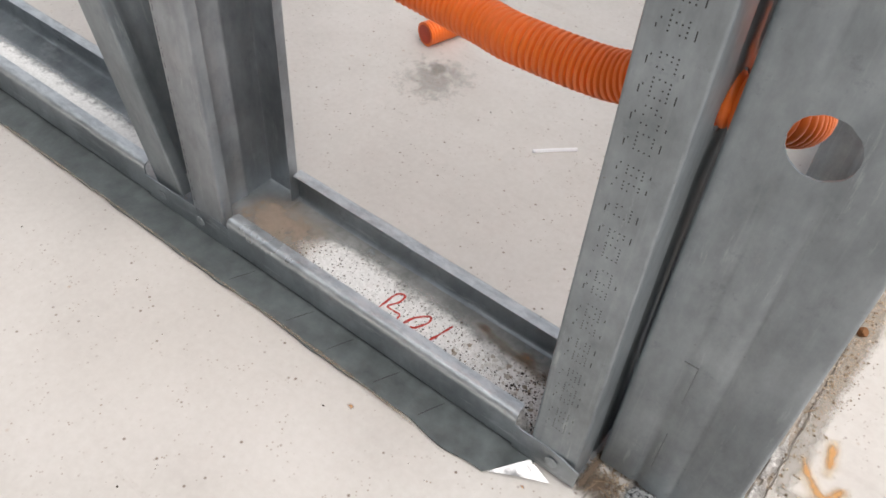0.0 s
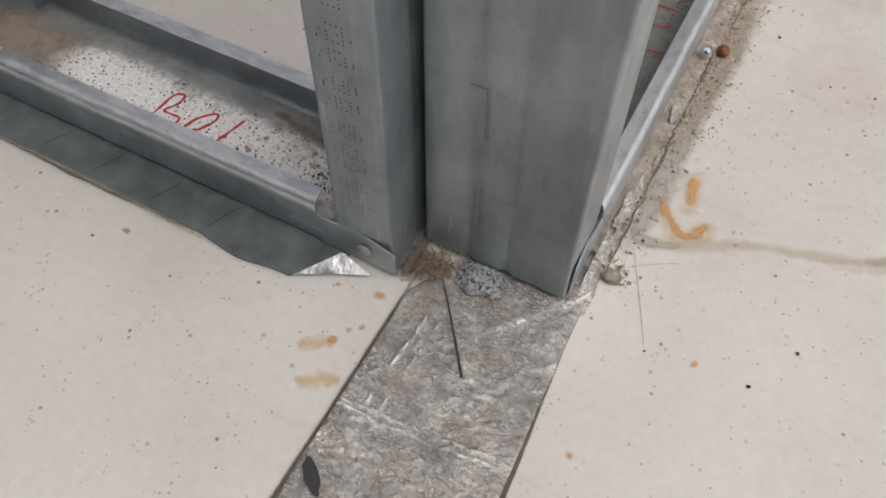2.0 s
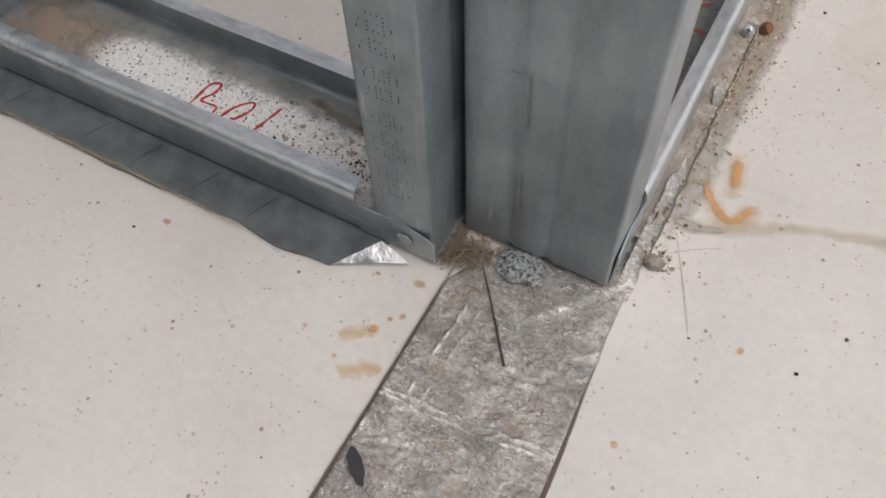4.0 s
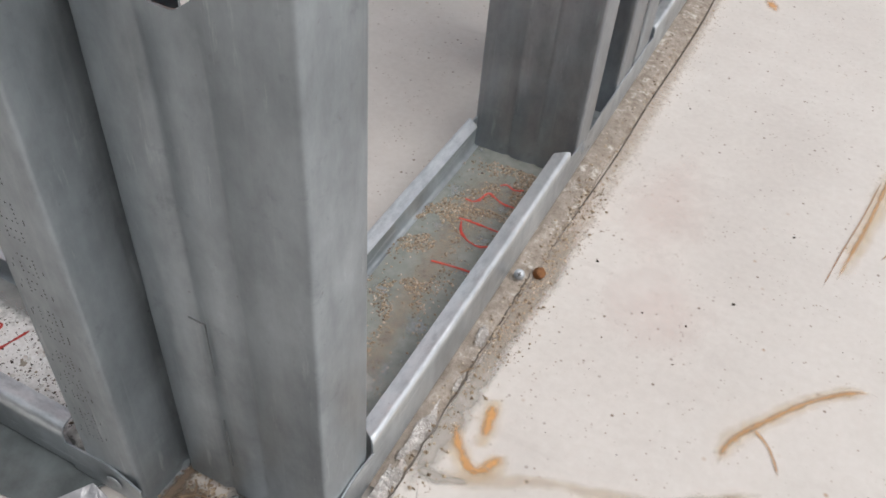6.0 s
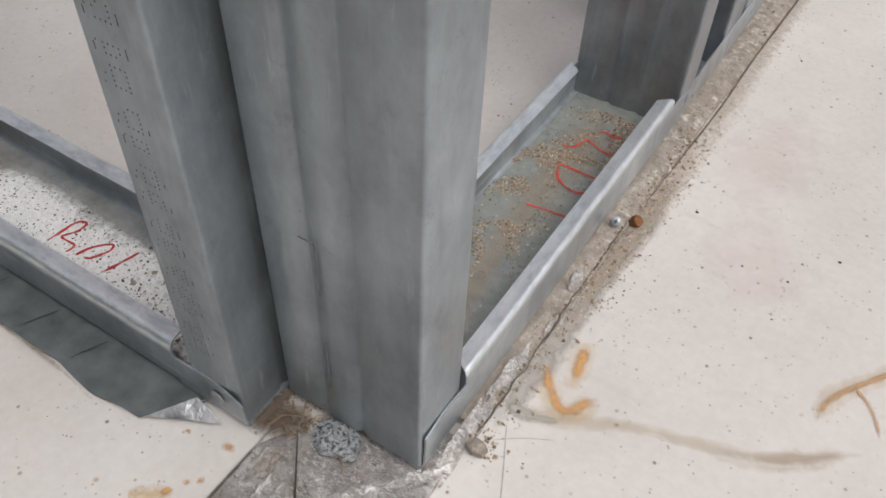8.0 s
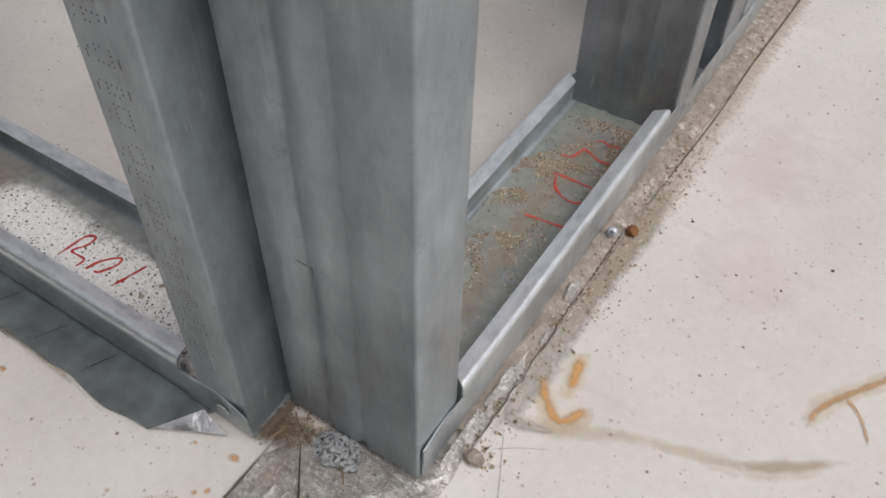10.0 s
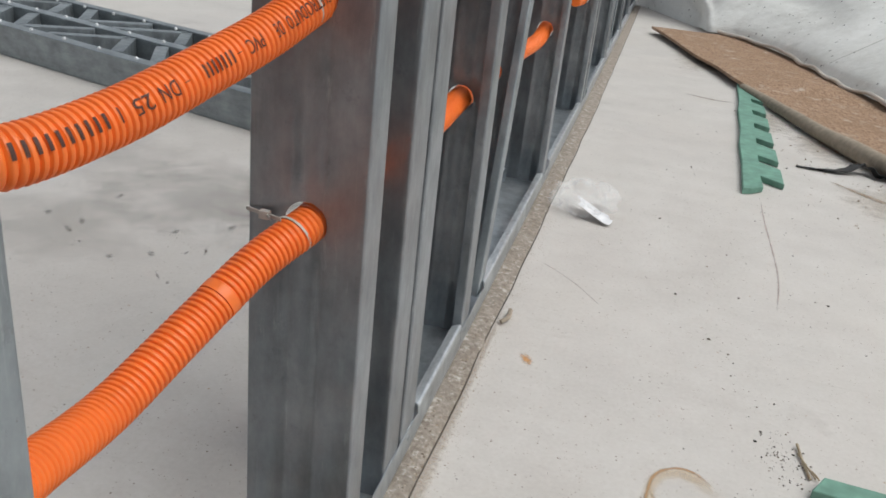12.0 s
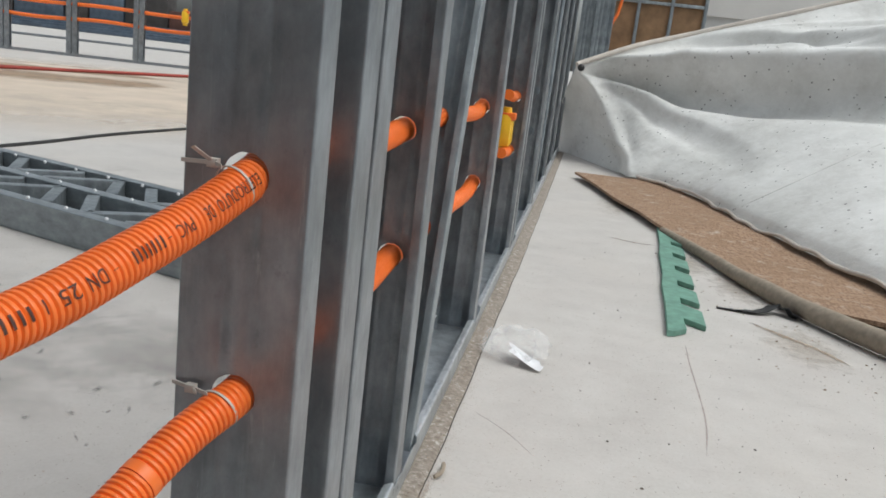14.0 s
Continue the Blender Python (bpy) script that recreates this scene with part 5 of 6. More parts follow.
def cable_tie(hole, head_at, edge_at, tail):
    t = thing("cable_tie", "translucent white nylon cable tie round the conduit at the stud", "cable tie", "cable ties")
    c, d = Vector(hole), Vector((0.25, 0.86, 0.36)).normalized()
    s = d.cross(Vector((0, 0, 1))).normalized()
    u = s.cross(d)
    bm = bmesh.new()
    rows = []
    for k in range(33):
        a = 2 * math.pi * k / 32
        rad = s * math.cos(a) + u * math.sin(a)
        rows.append([bm.verts.new(c + rad * (PR + 0.0002 + h) + d * w) for h, w in ((0, -0.0009), (0.0008, -0.0009), (0.0008, 0.0009), (0, 0.0009))])
    for a, b in zip(rows, rows[1:]):
        for i in range(4):
            bm.faces.new((a[i], a[(i + 1) % 4], b[(i + 1) % 4], b[i]))
    bmesh.ops.recalc_face_normals(bm, faces=bm.faces)
    part("loop", bm, TIE, t)
    h = Vector(head_at)
    part("head", box_bm(h - Vector((0.0045, 0.003, 0.0032)), h + Vector((0.0035, 0.003, 0.0032)), 0.0008), TIE, t)
    e = Vector(edge_at)
    bm = bmesh.new()
    for a, b in ((e, h), (h, c + u * PR + Vector((-0.004, -0.004, 0))), (h, Vector(tail))):
        q = (b - a).normalized()
        n = q.cross(Vector((0, 1, 0))).normalized()
        corners = [a + n * 0.0014, b + n * 0.0014, b - n * 0.0014, a - n * 0.0014]
        front = [bm.verts.new(p + Vector((0, -0.0006, 0))) for p in corners]
        back = [bm.verts.new(p + Vector((0, 0.0006, 0))) for p in corners]
        bm.faces.new(front), bm.faces.new(back)
        for i in range(4):
            bm.faces.new((front[i], front[(i + 1) % 4], back[(i + 1) % 4], back[i]))
    bmesh.ops.recalc_face_normals(bm, faces=bm.faces)
    part("strap", bm, TIE, t)


cable_tie((-0.0262, 0.692, 0.4880), (-0.044, 0.697, 0.5015), (-0.0695, 0.7005, 0.500), (-0.0515, 0.680, 0.513))
cable_tie((-0.0288, 0.693, 0.3270), (-0.0525, 0.697, 0.3365), (-0.0695, 0.7005, 0.3375), (-0.0450, 0.689, 0.3375))

# ---- things on the floor beyond ----


def electric_box(m, label):
    t = thing("electric_box", label, "electrical box", "yellow boxes", at=m)
    bm = box_bm((-0.025, -0.035, -0.05), (0.025, 0.035, 0.05), 0.017)
    part("body", bm, YELLOW, t)
    for z in (-0.055, 0.055):
        bm = bmesh.new()
        bmesh.ops.create_cone(bm, cap_ends=True, segments=18, radius1=0.018, radius2=0.016, depth=0.02)
        part("collar", bm, YELLOW, t).matrix_local = pose(0, 0, z)
    part("clip", box_bm((-0.012, -0.03, 0.03), (0.03, 0.03, 0.05), 0.003), CONDUIT, t, "orange plastic clip")
    return t


electric_box(pose(-0.036, 2.57, 0.40, 0, 0, 0), "yellow plastic electrical box fixed between the studs")


def plastic_bag():
    t = thing("plastic_bag", "crumpled clear plastic bag with a white paper slip on the floor", "plastic bag", at=pose(0.122, 1.80, 0.0))
    bm = bmesh.new()
    bmesh.ops.create_icosphere(bm, subdivisions=4, radius=1)
    for v in bm.verts:
        k = 1 + 0.45 * noise.noise(v.co * 2.2) + 0.2 * noise.noise(v.co * 6)
        v.co = Vector((v.co.x * 0.062 * k, v.co.y * 0.06 * k, max(0.001, 0.028 + v.co.z * 0.032 * k)))
    part("film", bm, FILM, t, "", 20)
    bm = bmesh.new()
    rows = []
    for j in range(9):
        rows.append([bm.verts.new((-0.010 + j * 0.0085 + 0.006 * math.sin(i * 0.8), -0.052 + i * 0.008 - 0.003 * j, 0.006 + 0.022 * math.exp(-(j / 3.0) ** 2) + 0.006 * math.sin(i * 0.9 + j * 0.4) ** 2)) for i in range(8)])
    for a, b in zip(rows, rows[1:]):
        for i in range(7):
            bm.faces.new((a[i], a[i + 1], b[i + 1], b[i]))
    part("paper", solidify(bm, 0.0006), PAPER, t, "white paper slip", 40)


plastic_bag()


def green_comb():
    bm = bmesh.new()
    outline = [(0.002, -0.01), (0.026, 0.0), (0.058, 0.035)]
    for k in range(6):
        outline += [(0.053, 0.125 + 0.205 * k), (0.117 - 0.003 * k, 0.085 + 0.205 * k), (0.115 - 0.003 * k, 0.215 + 0.205 * k), (0.053, 0.262 + 0.205 * k)]
    outline += [(0.050, 1.40), (0.000, 1.44), (0.005, 1.10), (-0.002, 0.93), (0.004, 0.62), (-0.003, 0.45), (0.003, 0.25)]
    low_v = [bm.verts.new((x * 0.84, y, 0.0)) for x, y in outline]
    f = bm.faces.new(low_v)
    up = bmesh.ops.extrude_face_region(bm, geom=[f])["geom"]
    for v in up:
        if isinstance(v, bmesh.types.BMVert):
            v.co.z = 0.015
    bmesh.ops.recalc_face_normals(bm, faces=bm.faces)
    bmesh.ops.bevel(bm, geom=[e for e in bm.edges if e.calc_length() > 0.03], offset=0.0015, segments=1, affect="EDGES")
    bmesh.ops.triangulate(bm, faces=[q for q in bm.faces if len(q.verts) > 4])
    ob = tagged(part("comb_strip", bm, GREEN), "worn green comb-toothed strip lying on the floor partly under the board", "plastic strip")
    ob.matrix_world = pose(0.458, 2.125, 0.001, 0, 0, -3.2)


green_comb()


def green_offcut():
    bm = bmesh.new()
    plan = [(0.0, 0.0), (0.30, 0.0), (0.30, 0.036), (0.015, 0.032)]
    low_v = [bm.verts.new((x, y, 0.0)) for x, y in plan]
    f = bm.faces.new(low_v)
    for v in bmesh.ops.extrude_face_region(bm, geom=[f])["geom"]:
        if isinstance(v, bmesh.types.BMVert):
            v.co.z = 0.012
    bmesh.ops.recalc_face_normals(bm, faces=bm.faces)
    bmesh.ops.bevel(bm, geom=list(bm.edges), offset=0.0012, segments=1, affect="EDGES")
    ob = tagged(part("green_strip", bm, GREEN), "worn green flat strip lying on the bare concrete", "plastic strip")
    ob.matrix_world = pose(0.4540, 0.9940, 0.0005, 0, 0, -5.0)


green_offcut()
for k, pts in enumerate(([(0.453, 1.093, 0.004), (0.455, 1.063, 0.003), (0.460, 1.022, 0.003)], [(0.452, 1.075, 0.003), (0.459, 1.045, 0.005), (0.466, 1.026, 0.004)], [(0.455, 1.055, 0.002), (0.464, 1.038, 0.005), (0.470, 1.028, 0.003)])):
    tagged(part("straw", sweep_bm(pts, 0.0012 if k else 0.0018, 0.006, 5), STRAW), "dry straw stalk lying against the green strip", "straw", "straw stalks")
rng = random.Random(21)
spots = []
for _ in range(90):
    a, q = rng.random() * 6.3, rng.random() ** 0.7
    spots.append((0.435 + 0.03 * q * math.cos(a), 1.06 + 0.06 * q * math.sin(a), 0.0004, 0.0005 + 0.0012 * rng.random() ** 2))
for _ in range(8):
    spots.append((0.38 + rng.random() * 0.12, 1.05 + rng.random() * 0.3, 0.0006, 0.0010 + 0.0012 * rng.random()))
grains("grit", spots, DARK_GRIT, None, "dark crumbs swept up beside the green strip", "grit")


def chipboard():
    t = thing("board", "brown weathered chipboard sheet with a rolled dirty edge on the floor", "board")
    w = Vector((0.952, 0.305, 0))
    edge = spline([(0.172, 4.86, 0), (0.36, 4.15, 0), (0.535, 3.50, 0), (0.635, 3.13, 0), (0.735, 2.76, 0), (0.835, 2.48, 0), (0.99, 2.20, 0), (1.25, 1.80, 0), (1.6, 1.2, 0)], 0.06)
    bm = bmesh.new()
    rows = []
    for i, e in enumerate(edge):
        s = 0.06 * i
        roll = max(0.0, min(1.0, (s - 1.42) / 0.2))
        row = []
        for j in range(19):
            q = 1.0 * j / 18
            lift = max(0.0, min(1.0, (s - 2.40) / 0.3)) * max(0.0, 1 - q * 3.5) ** 2
            z = 0.036 + 0.040 * lift - 0.012 * roll + 0.005 * noise.noise((s * 2, q * 3, 0)) - 0.014 * min(1, q / 0.6)
            torn = max(0.0, min(1.0, (s - 2.40) / 0.3)) * (0.075 + 0.03 * noise.noise((s * 6, 3, 0))) * (1 - q)
            row.append(bm.verts.new(e + w * (q + torn + 0.035 * roll + 0.012 * noise.noise((s * 3, 1, 1)) * (j == 0)) + Vector((0, 0, z))))
        rows.append(row)
    for a, b in zip(rows, rows[1:]):
        for j in range(18):
            bm.faces.new((a[j], a[j + 1], b[j + 1], b[j]))
    part("sheet", solidify(bm, 0.012), BOARD, t)
    # the edge rolls over into an open scroll that widens along the board
    bm = bmesh.new()
    rows = []
    for i, e in enumerate(edge):
        s = 0.06 * i
        if s < 1.42:
            continue
        grow = min(1.0, (s - 1.42) / 1.6)
        rad = 0.014 + 0.019 * grow + 0.003 * noise.noise((s * 5, 0, 0))
        last = radians(165 - 60 * max(0.0, grow * 2 - 1) + 10 * noise.noise((s * 4, 2, 0)))
        row = []
        for k in range(13):
            a = radians(-95) + (last + radians(95)) * k / 12
            row.append(bm.verts.new(e + w * (rad * 0.7 - rad * math.cos(a)) + Vector((0, 0, 0.0035 + rad + rad * math.sin(a)))))
        rows.append(row)
    for a, b in zip(rows, rows[1:]):
        for j in range(12):
            bm.faces.new((a[j], a[j + 1], b[j + 1], b[j]))
    part("rolled_edge", solidify(bm, 0.003), BOARD_EDGE, t, "dirty rolled edge")


chipboard()


def black_strap():
    bm = bmesh.new()
    rows = []
    pts = spline([(0.622, 2.455, 0.004), (0.69, 2.455, 0.006), (0.745, 2.465, 0.012), (0.785, 2.495, 0.026), (0.815, 2.475, 0.016), (0.845, 2.44, 0.012)], 0.008)
    for i, (p, d, s, u) in enumerate(frames(pts)):
        w = 0.006 + 0.018 * min(1, i / 14) * (0.6 + 0.5 * abs(noise.noise((i * 0.4, 0, 0))))
        tw = 0.9 * noise.noise((i * 0.2, 4, 0))
        rows.append([bm.verts.new(p + (s * math.cos(tw) + u * abs(math.sin(tw))) * w * f) for f in (-1, 0, 1)])
    for a, b in zip(rows, rows[1:]):
        for c in range(2):
            bm.faces.new((a[c], b[c], b[c + 1], a[c + 1]))
    tagged(part("strap", solidify(bm, 0.002), BLACK), "crumpled black plastic strap on the floor by the board", "strap")


black_strap()


def along(pairs, k):
    """The value at k on a line through (k, value) pairs, smoothed."""
    if k <= pairs[0][0]:
        return pairs[0][1]
    for (a, p), (b, q) in zip(pairs, pairs[1:]):
        if k <= b:
            return p + (q - p) * (k - a) / (b - a)
    return pairs[-1][1]


def tarp_cover():
    base = [Vector(q) for q in ((-0.01, 6.32, 0), (0.16, 5.92, 0), (0.40, 5.33, 0), (0.475, 5.05, 0.03), (0.62, 4.86, 0.040), (0.80, 4.45, 0.036), (0.905, 3.98, 0.036), (1.064, 3.36, 0.034), (1.24, 2.78, 0.034), (1.7, 1.5, 0), (2.4, 0.4, 0))]
    ridge = [Vector(q) for q in ((0.075, 5.72, 0.63), (0.20, 5.80, 0.69), (0.45, 5.9, 0.80), (0.75, 6.0, 0.90), (1.05, 6.0, 1.00), (1.45, 6.0, 1.13), (1.85, 6.0, 1.26), (2.5, 5.8, 1.42), (3.3, 5.3, 1.55), (4.2, 4.4, 1.6), (5.0, 3.4, 1.6))]
    nu, nv = 260, 110
    upper = [(0.0, 0.97), (0.07, 0.93), (0.14, 0.88), (0.235, 0.77), (0.30, 0.71), (0.365, 0.67), (0.455, 0.635), (0.53, 0.61), (0.605, 0.60), (0.675, 0.59), (1.0, 0.55)]
    lower = [(0.0, 0.95), (0.085, 0.84), (0.195, 0.65), (0.26, 0.545), (0.325, 0.455), (0.43, 0.365), (0.55, 0.25), (0.8, 0.05)]
    third = [(0.3, 1.0), (0.455, 0.89), (0.51, 0.80), (0.58, 0.725), (0.645, 0.68), (0.8, 0.62), (1.0, 0.58)]
    crease = [(0.0, 0.30), (0.03, 0.285), (0.26, 0.19), (0.5, 0.15), (0.74, 0.105), (0.90, 0.045), (1.0, 0.02)]

    def at(curve, k):
        f = k * (len(curve) - 1)
        i = min(int(f), len(curve) - 2)
        f -= i
        p = [curve[max(0, i - 1)], curve[i], curve[i + 1], curve[min(len(curve) - 1, i + 2)]]
        return 0.5 * (2 * p[1] + (p[2] - p[0]) * f + (2 * p[0] - 5 * p[1] + 4 * p[2] - p[3]) * f * f + (3 * p[1] - p[0] - 3 * p[2] + p[3]) * f ** 3)

    def smooth_along(pairs, k):
        return sum(along(pairs, k + o) for o in (-0.04, -0.02, 0.0, 0.02, 0.04)) / 5

    def surface(k, v):
        a, b = at(base, k), at(ridge, k)
        p = a.lerp(b, v)
        steep = max(0.0, 1 - k * 2.4)
        p.z = a.z + (b.z - a.z) * ((1 - steep) * (0.30 * v ** 0.5 + 0.70 * v ** 1.5) + steep * v)
        fade = min(1.0, v * 10) * min(1.0, (1 - v) * 9)
        fold = 0.0
        for line, high_, wide, grow, ends in ((upper, 1.95, 0.080, 0.30, 9.0), (lower, 0.40, 0.070, 0.26, 0.62), (third, 0.75, 0.045, 0.6, 9.0)):
            x_ = (v - smooth_along(line, k)) / (wide * (0.3 + 0.7 * min(1.0, k / 0.38)))
            much = max(0.0, min(1.0, (k - 0.03) / grow)) * max(0.0, min(1.0, (ends - k) / 0.25))
            fold += high_ * much * (math.exp(-0.4 * x_ * x_ if x_ > 0 else -x_ * x_ * 3.6) - 0.75 * math.exp(-((x_ + 1.35) / 0.85) ** 2))
        p.z += 0.080 * fade * fold
        p.y -= 0.085 * fade * fold
        # slack folds that gather along the upper hem
        gather = max(0.0, min(1.0, (k - 0.32) / 0.2)) * max(0.0, min(1.0, (v - 0.50) / 0.12)) * min(1.0, (1 - v) * 8)
        wave = math.sin(30 * v + 9 * k + 2.2 * noise.noise((k * 5, v * 3, 2)))
        p.z += 0.022 * gather * (1 - abs(wave)) ** 1.5
        p.y -= 0.030 * gather * (1 - abs(wave)) ** 1.5
        # the corner fold that runs from the peg to the floor, with the side panel hanging back behind it
        kc = along(crease, v)
        side = (k - kc) / 0.028
        p.y -= 0.10 * math.exp(-side * side if side > 0 else -side * side * 2.2) * min(1.0, (1 - v) * 4) * min(1.0, 0.35 + v * 3)
        back = max(0.0, min(1.0, -side / 2.2))
        p.y += 0.16 * back * back * (3 - 2 * back) * min(1.0, (1 - v) * 3)
        p.x -= 0.04 * math.sin(math.pi * v) * max(0.0, 1 - k / 0.06)
        p.y += 0.02 * math.sin(k * 60 + v * 7) * max(0.0, min(1.0, (0.25 - k) / 0.1)) * math.sin(math.pi * v)
        p.z += (0.022 * noise.noise((k * 7, v * 4, 0)) + 0.007 * noise.noise((k * 26, v * 14, 4)) + 0.003 * noise.noise((k * 80, v * 40, 7))) * math.sin(math.pi * v)
        return p

    bm = bmesh.new()
    rows = []
    for i in range(nu + 1):
        k = i / nu
        b = at(ridge, k)
        row = [bm.verts.new(surface(k, j / nv)) for j in range(nv + 1)]
        n = Vector((0.25, 0.9, 0))
        for q in (0.4, 1.0):
            row.append(bm.verts.new(b + n * q + Vector((0, 0, -0.25 * q - 0.3 * q * q))))
        rows.append(row)
    for r0, r1 in zip(rows, rows[1:]):
        for j in range(len(r0) - 1):
            bm.faces.new((r0[j], r1[j], r1[j + 1], r0[j + 1]))
    bmesh.ops.recalc_face_normals(bm, faces=bm.faces)
    t = thing("tarpaulin", "dirty grey-white tarpaulin draped over a heap", "tarpaulin")
    part("sheet", bm, TARP, t, "", 80)
    hem = [at(base, k / 40) + Vector((0, 0, 0.004)) for k in range(13, 39)]
    bm = sweep_bm(hem, 0.008, 0.025, 10)
    for v in bm.verts:
        v.co += Vector((1, 1, 1)) * 0.014 * noise.noise(v.co * 6)
    part("hem", bm, HEM, t, "rolled hem")
    bm = sweep_bm([at(ridge, k / 20) + Vector((0, -0.01, 0.0)) for k in range(0, 20)], 0.016, 0.04, 8)
    part("hem", bm, HEM, t, "rolled upper hem")
    seam = [surface(0.605 + 0.09 * q, 0.015 + 0.30 * q ** 1.2) + Vector((0, -0.001, 0.0005)) for q in (0.0, 0.2, 0.4, 0.6, 0.8, 1.0)]
    part("seam", sweep_bm(seam, 0.0025, 0.02, 6), TARP, t, "sewn seam")
    bm = bmesh.new()
    bmesh.ops.create_icosphere(bm, subdivisions=2, radius=0.024)
    part("peg", bm, BLACK, t, "dark tie peg").matrix_local = pose(0.105, 5.66, 0.612)


tarp_cover()


def floor_truss():
    """A flat steel panel lying on the slab: three rails, zigzag webs and pale screw heads."""
    t = thing("steel_truss", "galvanised steel lattice panel lying flat on the slab", "steel truss", at=pose(-0.62, 1.905, 0.0, 0, 0, 162.5))
    h = 0.09
    for y in (0.0, -0.215, -0.43):
        bm = channel_bm(2.1, h, 0.04, ribs=False)
        ob = part("rail", bm, ZINC, t)
        ob.matrix_local = Matrix(((0, 0, 1, 0.0), (0, -1, 0, y), (1, 0, 0, 0.001), (0, 0, 0, 1)))
    for k in range(2):
        y0 = -0.05 - 0.215 * k
        for i in range(7):
            a, b = (i * 0.3 + 0.02, y0), (i * 0.3 + 0.16, y0 - 0.155)
            if i % 2:
                a, b = (a[0], b[1]), (b[0], a[1])
            for p, q in ((a, b), (b, (a[0] + 0.3, a[1]))):
                dx, dy = q[0] - p[0], q[1] - p[1]
                ln = math.hypot(dx, dy)
                ob = part("lattice_web", box_bm((0, -0.018, 0.003), (ln, 0.018, h - 0.002), 0.003), ZINC, t)
                ob.matrix_local = pose(p[0], p[1], 0, 0, 0, math.degrees(math.atan2(dy, dx)))
    for i in range(14):
        for y in (-0.02, -0.235, -0.41):
            bm = bmesh.new()
            bmesh.ops.create_uvsphere(bm, u_segments=8, v_segments=5, radius=0.0055)
            part("screw_head", bm, PAPER, t).matrix_local = pose(0.05 + i * 0.15, y, h + 0.003)


floor_truss()
for pts, r, mat, label, name in (([(-2.45, 2.2, 0.006), (-2.20, 3.24, 0.006), (-2.15, 4.0, 0.006), (-2.07, 4.55, 0.006), (-1.9, 5.6, 0.006), (-1.5, 7.5, 0.006)], 0.009, BLACK, "black rubber cable snaking over the slab", "cable"),
                                 ([(-6.2, 4.6, 0.02), (-5.16, 7.05, 0.02), (-4.75, 8.0, 0.02), (-4.36, 8.97, 0.02), (-3.4, 11.2, 0.02)], 0.017, RED_HOSE, "red hose lying across the slab", "hose")):
    tagged(part(name, sweep_bm(pts, r, 0.05, 8), mat), label, name)
for pts, label in (([(-0.175, 0.571, 0.0018), (-0.13, 0.573, 0.0018), (-0.094, 0.567, 0.0018)], "thin white plastic strip on the floor"), ([(-0.31, 0.601, 0.0018), (-0.29, 0.622, 0.0018), (-0.272, 0.639, 0.0018)], "thin white plastic strip on the floor")):
    tagged(part("plastic_strip", sweep_bm(pts, 0.0020, 0.006, 6), PAPER), label, "plastic strip")
tagged(part("wood_splinter", sweep_bm([(0.060, 1.238, 0.005), (0.068, 1.252, 0.007), (0.066, 1.285, 0.005)], 0.0035, 0.005, 6), BOARD_EDGE), "small brown wood splinter beside the mortar bed", "splinter")

# ---- far side of the slab ----


def far_frame():
    t = thing("wall_frame", "distant steel wall frame carrying orange conduits", "wall frame", at=pose(-9.8, 9.62, 0, 0, 0, 15.2))
    bm = track_bm([(0, 9.0, False)])
    part("bottom_track", bm, ZINC_DARK, t)
    me = mesh_of(channel_bm(TALL, 0.09, 0.06, ribs=False), "far_stud", ZINC_DARK)
    for k in range(10):
        stud(t, pose(0.55 + k * 0.87, 0.0, 0.002, 0, 0, 90), me)
        stud(t, pose(0.57 + k * 0.87, 0.09, 0.002, 0, 0, -90), me)
    part("top_track", track_bm([(0, 9.0, False)]), ZINC_DARK, t).matrix_local = pose(0, 0.092, TALL + 0.01, 180, 0, 0)
    for z, sag in ((0.50, 0.03), (0.69, 0.02)):
        c = thing("conduit", "long orange conduit run through the distant frame", "conduit", "orange conduits")
        c.matrix_world = t.matrix_world.copy()
        part("tube", sweep_bm([(0.1 + i * 0.87, 0.045, z - sag * (i % 2)) for i in range(11)], 0.025, 0.08, 8), CONDUIT, c)


far_frame()
electric_box(pose(-5.27, 10.75, 0.68, 0, 0, 15.2) @ Matrix.Scale(1.7, 4), "yellow plastic electrical box on the distant frame")
t = thing("steel_stack", "distant blue-grey stack of steel profiles on the slab", "steel stack", at=pose(-21.0, 22.9, 0, 0, 0, 8))
for i in range(5):
    part("profile", box_bm((0.3 * i, 0.16 * i + 0.01, 0.0), (14.0 - 0.4 * i, 0.16 * (i + 1), 0.10 + 0.075 * i), 0.02), BLUE, t)
DARK_STORE = plain("dark_stored_goods", (0.045, 0.04, 0.038), 0.7, 0, 4, 0.5, 0)
RED_STORE = plain("red_brown_crate", (0.10, 0.045, 0.034), 0.8, 0, 4, 0.4, 0)
rng = random.Random(8)
x = -23.0
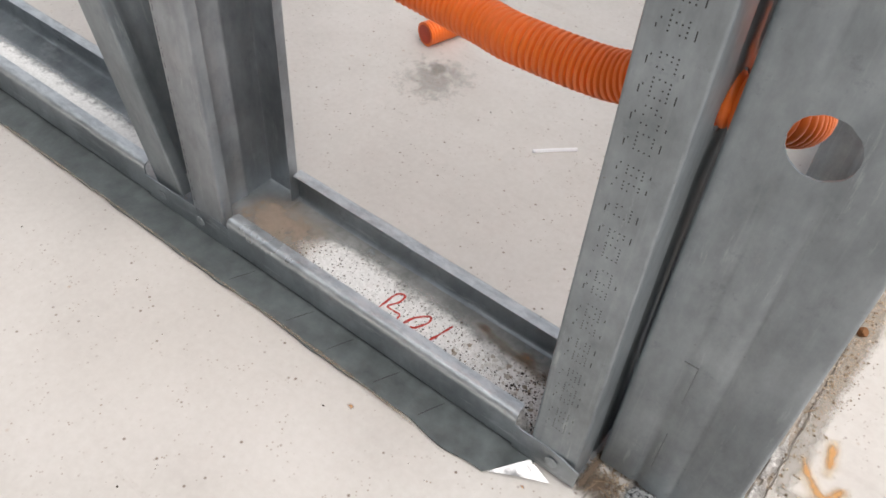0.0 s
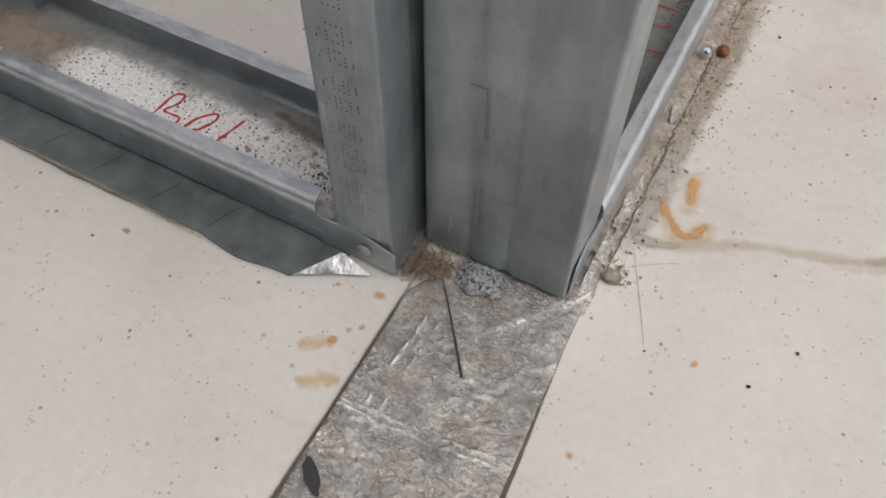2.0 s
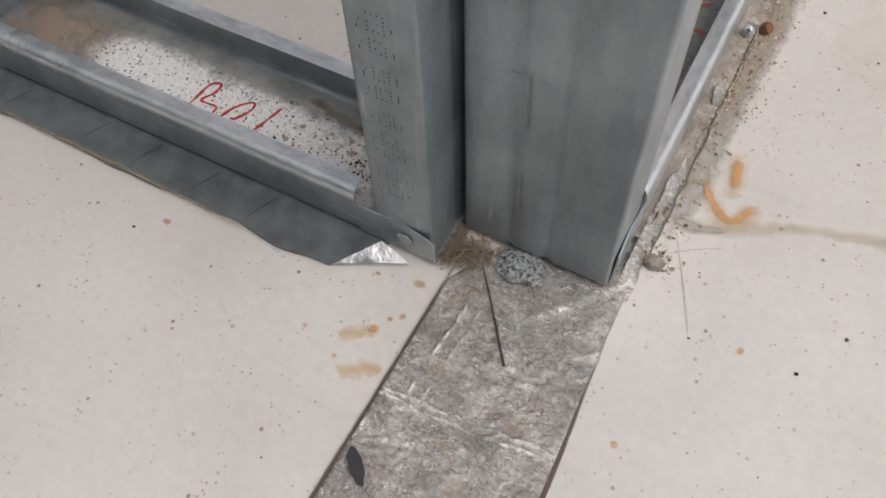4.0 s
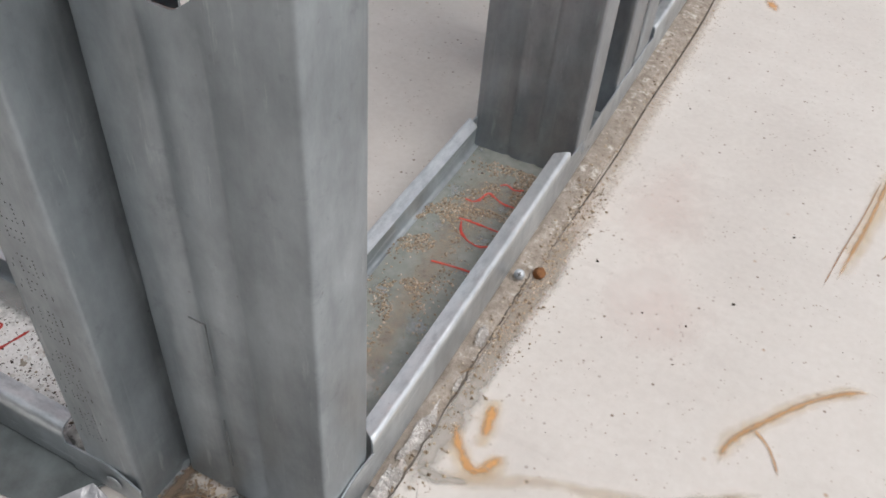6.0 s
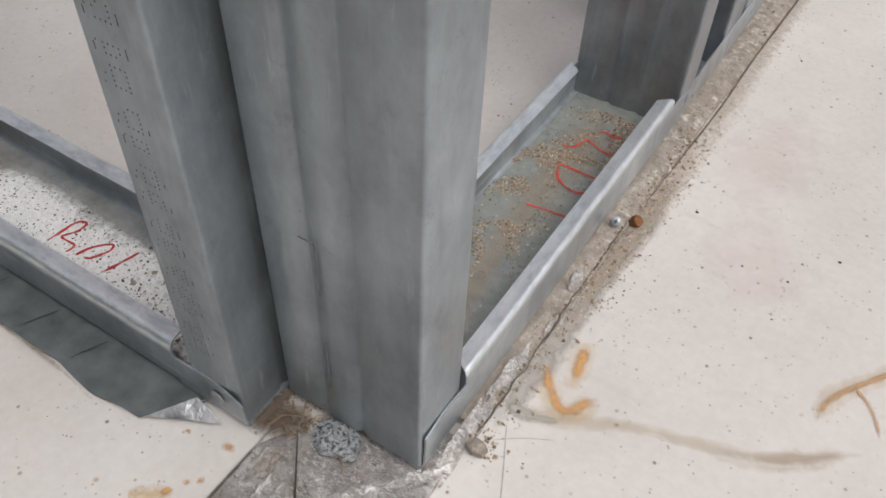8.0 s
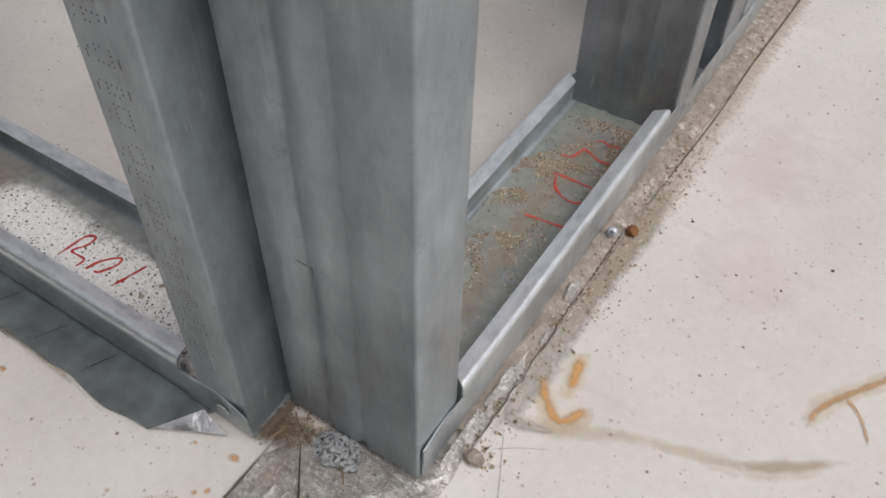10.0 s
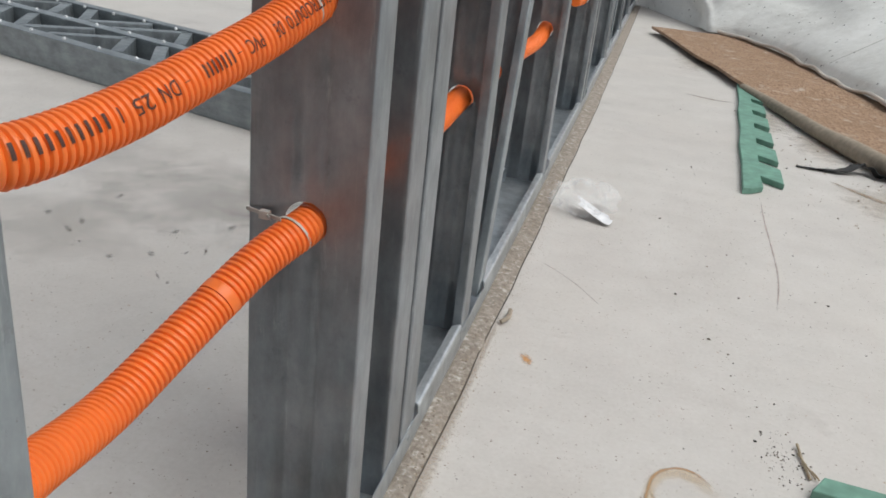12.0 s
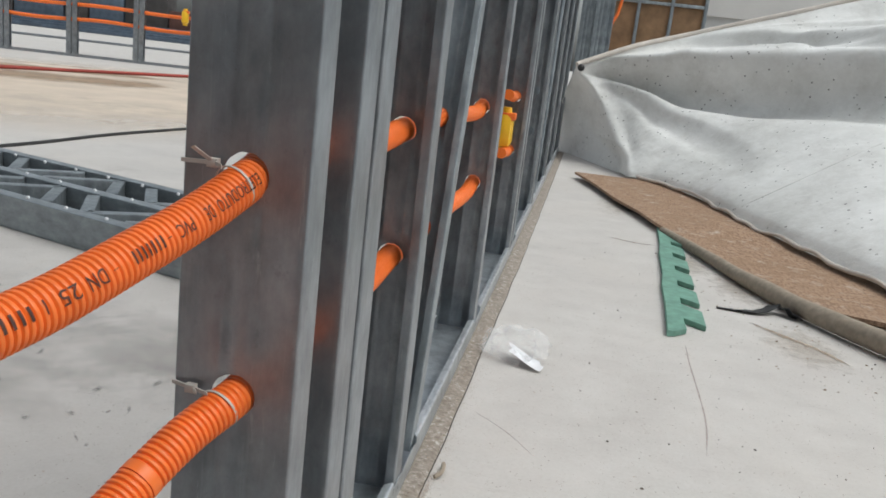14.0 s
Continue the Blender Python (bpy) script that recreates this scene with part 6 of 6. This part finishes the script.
while x < -6.5:
    w = 0.5 + 1.3 * rng.random()
    box = tagged(part("crate", box_bm((0, 0, 0), (w - 0.05, 0.8, 0.9 + 0.9 * rng.random()), 0.03), (DARK_STORE, DARK_STORE, DARK_STORE, BLUE, RED_STORE)[rng.randrange(5)]), "distant dark crate standing behind the steel stack", "crate", "far crates")
    box.matrix_world = pose(x, 24.3 + (x + 23) * 0.14, 0, 0, 0, 8)
    x += w * 0.99
tagged(part("rail", box_bm((0, 0, 0), (9.0, 0.05, 0.05), 0.01), ZINC_DARK), "long thin steel profile lying on the far slab", "steel profile").matrix_world = pose(-14.5, 15.1, 0.001, 0, 0, 13.8)

# panels, studs and a white building behind the tarpaulin
pile = thing("stud_bundle", "bundle of upright galvanised studs behind the tarpaulin", "steel studs")
for k in range(4):
    stud(pile, pose(0.035 + 0.048 * k, 6.42 + 0.02 * (k % 2), 0.002, 0, 0, 0 if k % 2 else 2), STUD_PLAIN, "stud")
t = thing("panel_frame", "brown board panels in a grey steel grid", "panel wall", at=pose(0.20, 8.0, 0.0))
for i in range(3):
    for j in range(4):
        part("panel", box_bm((0.02 + 0.29 * i, 0.02, 0.03 + 0.62 * j), (0.29 + 0.29 * i, 0.04, 0.63 + 0.62 * j), 0.004), PANEL, t)
for i in range(4):
    part("upright", box_bm((-0.012 + 0.29 * i, -0.01, 0.0), (0.018 + 0.29 * i, 0.019, 2.55), 0.003), ZINC, t)
for j in range(5):
    part("rail", box_bm((0.019, -0.004, 0.0 + 0.62 * j), (0.86, 0.0195, 0.028 + 0.62 * j), 0.003), ZINC, t)
tagged(part("conduit", sweep_bm([(0.25, 7.9, 0.0), (0.255, 7.9, 0.6), (0.27, 7.9, 1.0), (0.335, 7.9, 1.25), (0.40, 7.9, 2.4)], 0.014, 0.05, 8), CONDUIT), "orange conduit rising before the brown panels", "conduit", "orange conduits")
t = thing("building", "plain white rendered building behind the yard", "building", at=pose(1.25, 11.0, 0))
part("wall", box_bm((0, 0, 0), (3.4, 2.5, 1.42), 0.01), plain("grey_plinth", (0.50, 0.50, 0.49), 0.9, 0, 3, 0.06, 0.002), t)
part("wall", box_bm((-0.05, -0.05, 1.421), (3.5, 2.55, 3.4), 0.01), WHITEWALL, t, "white upper wall")
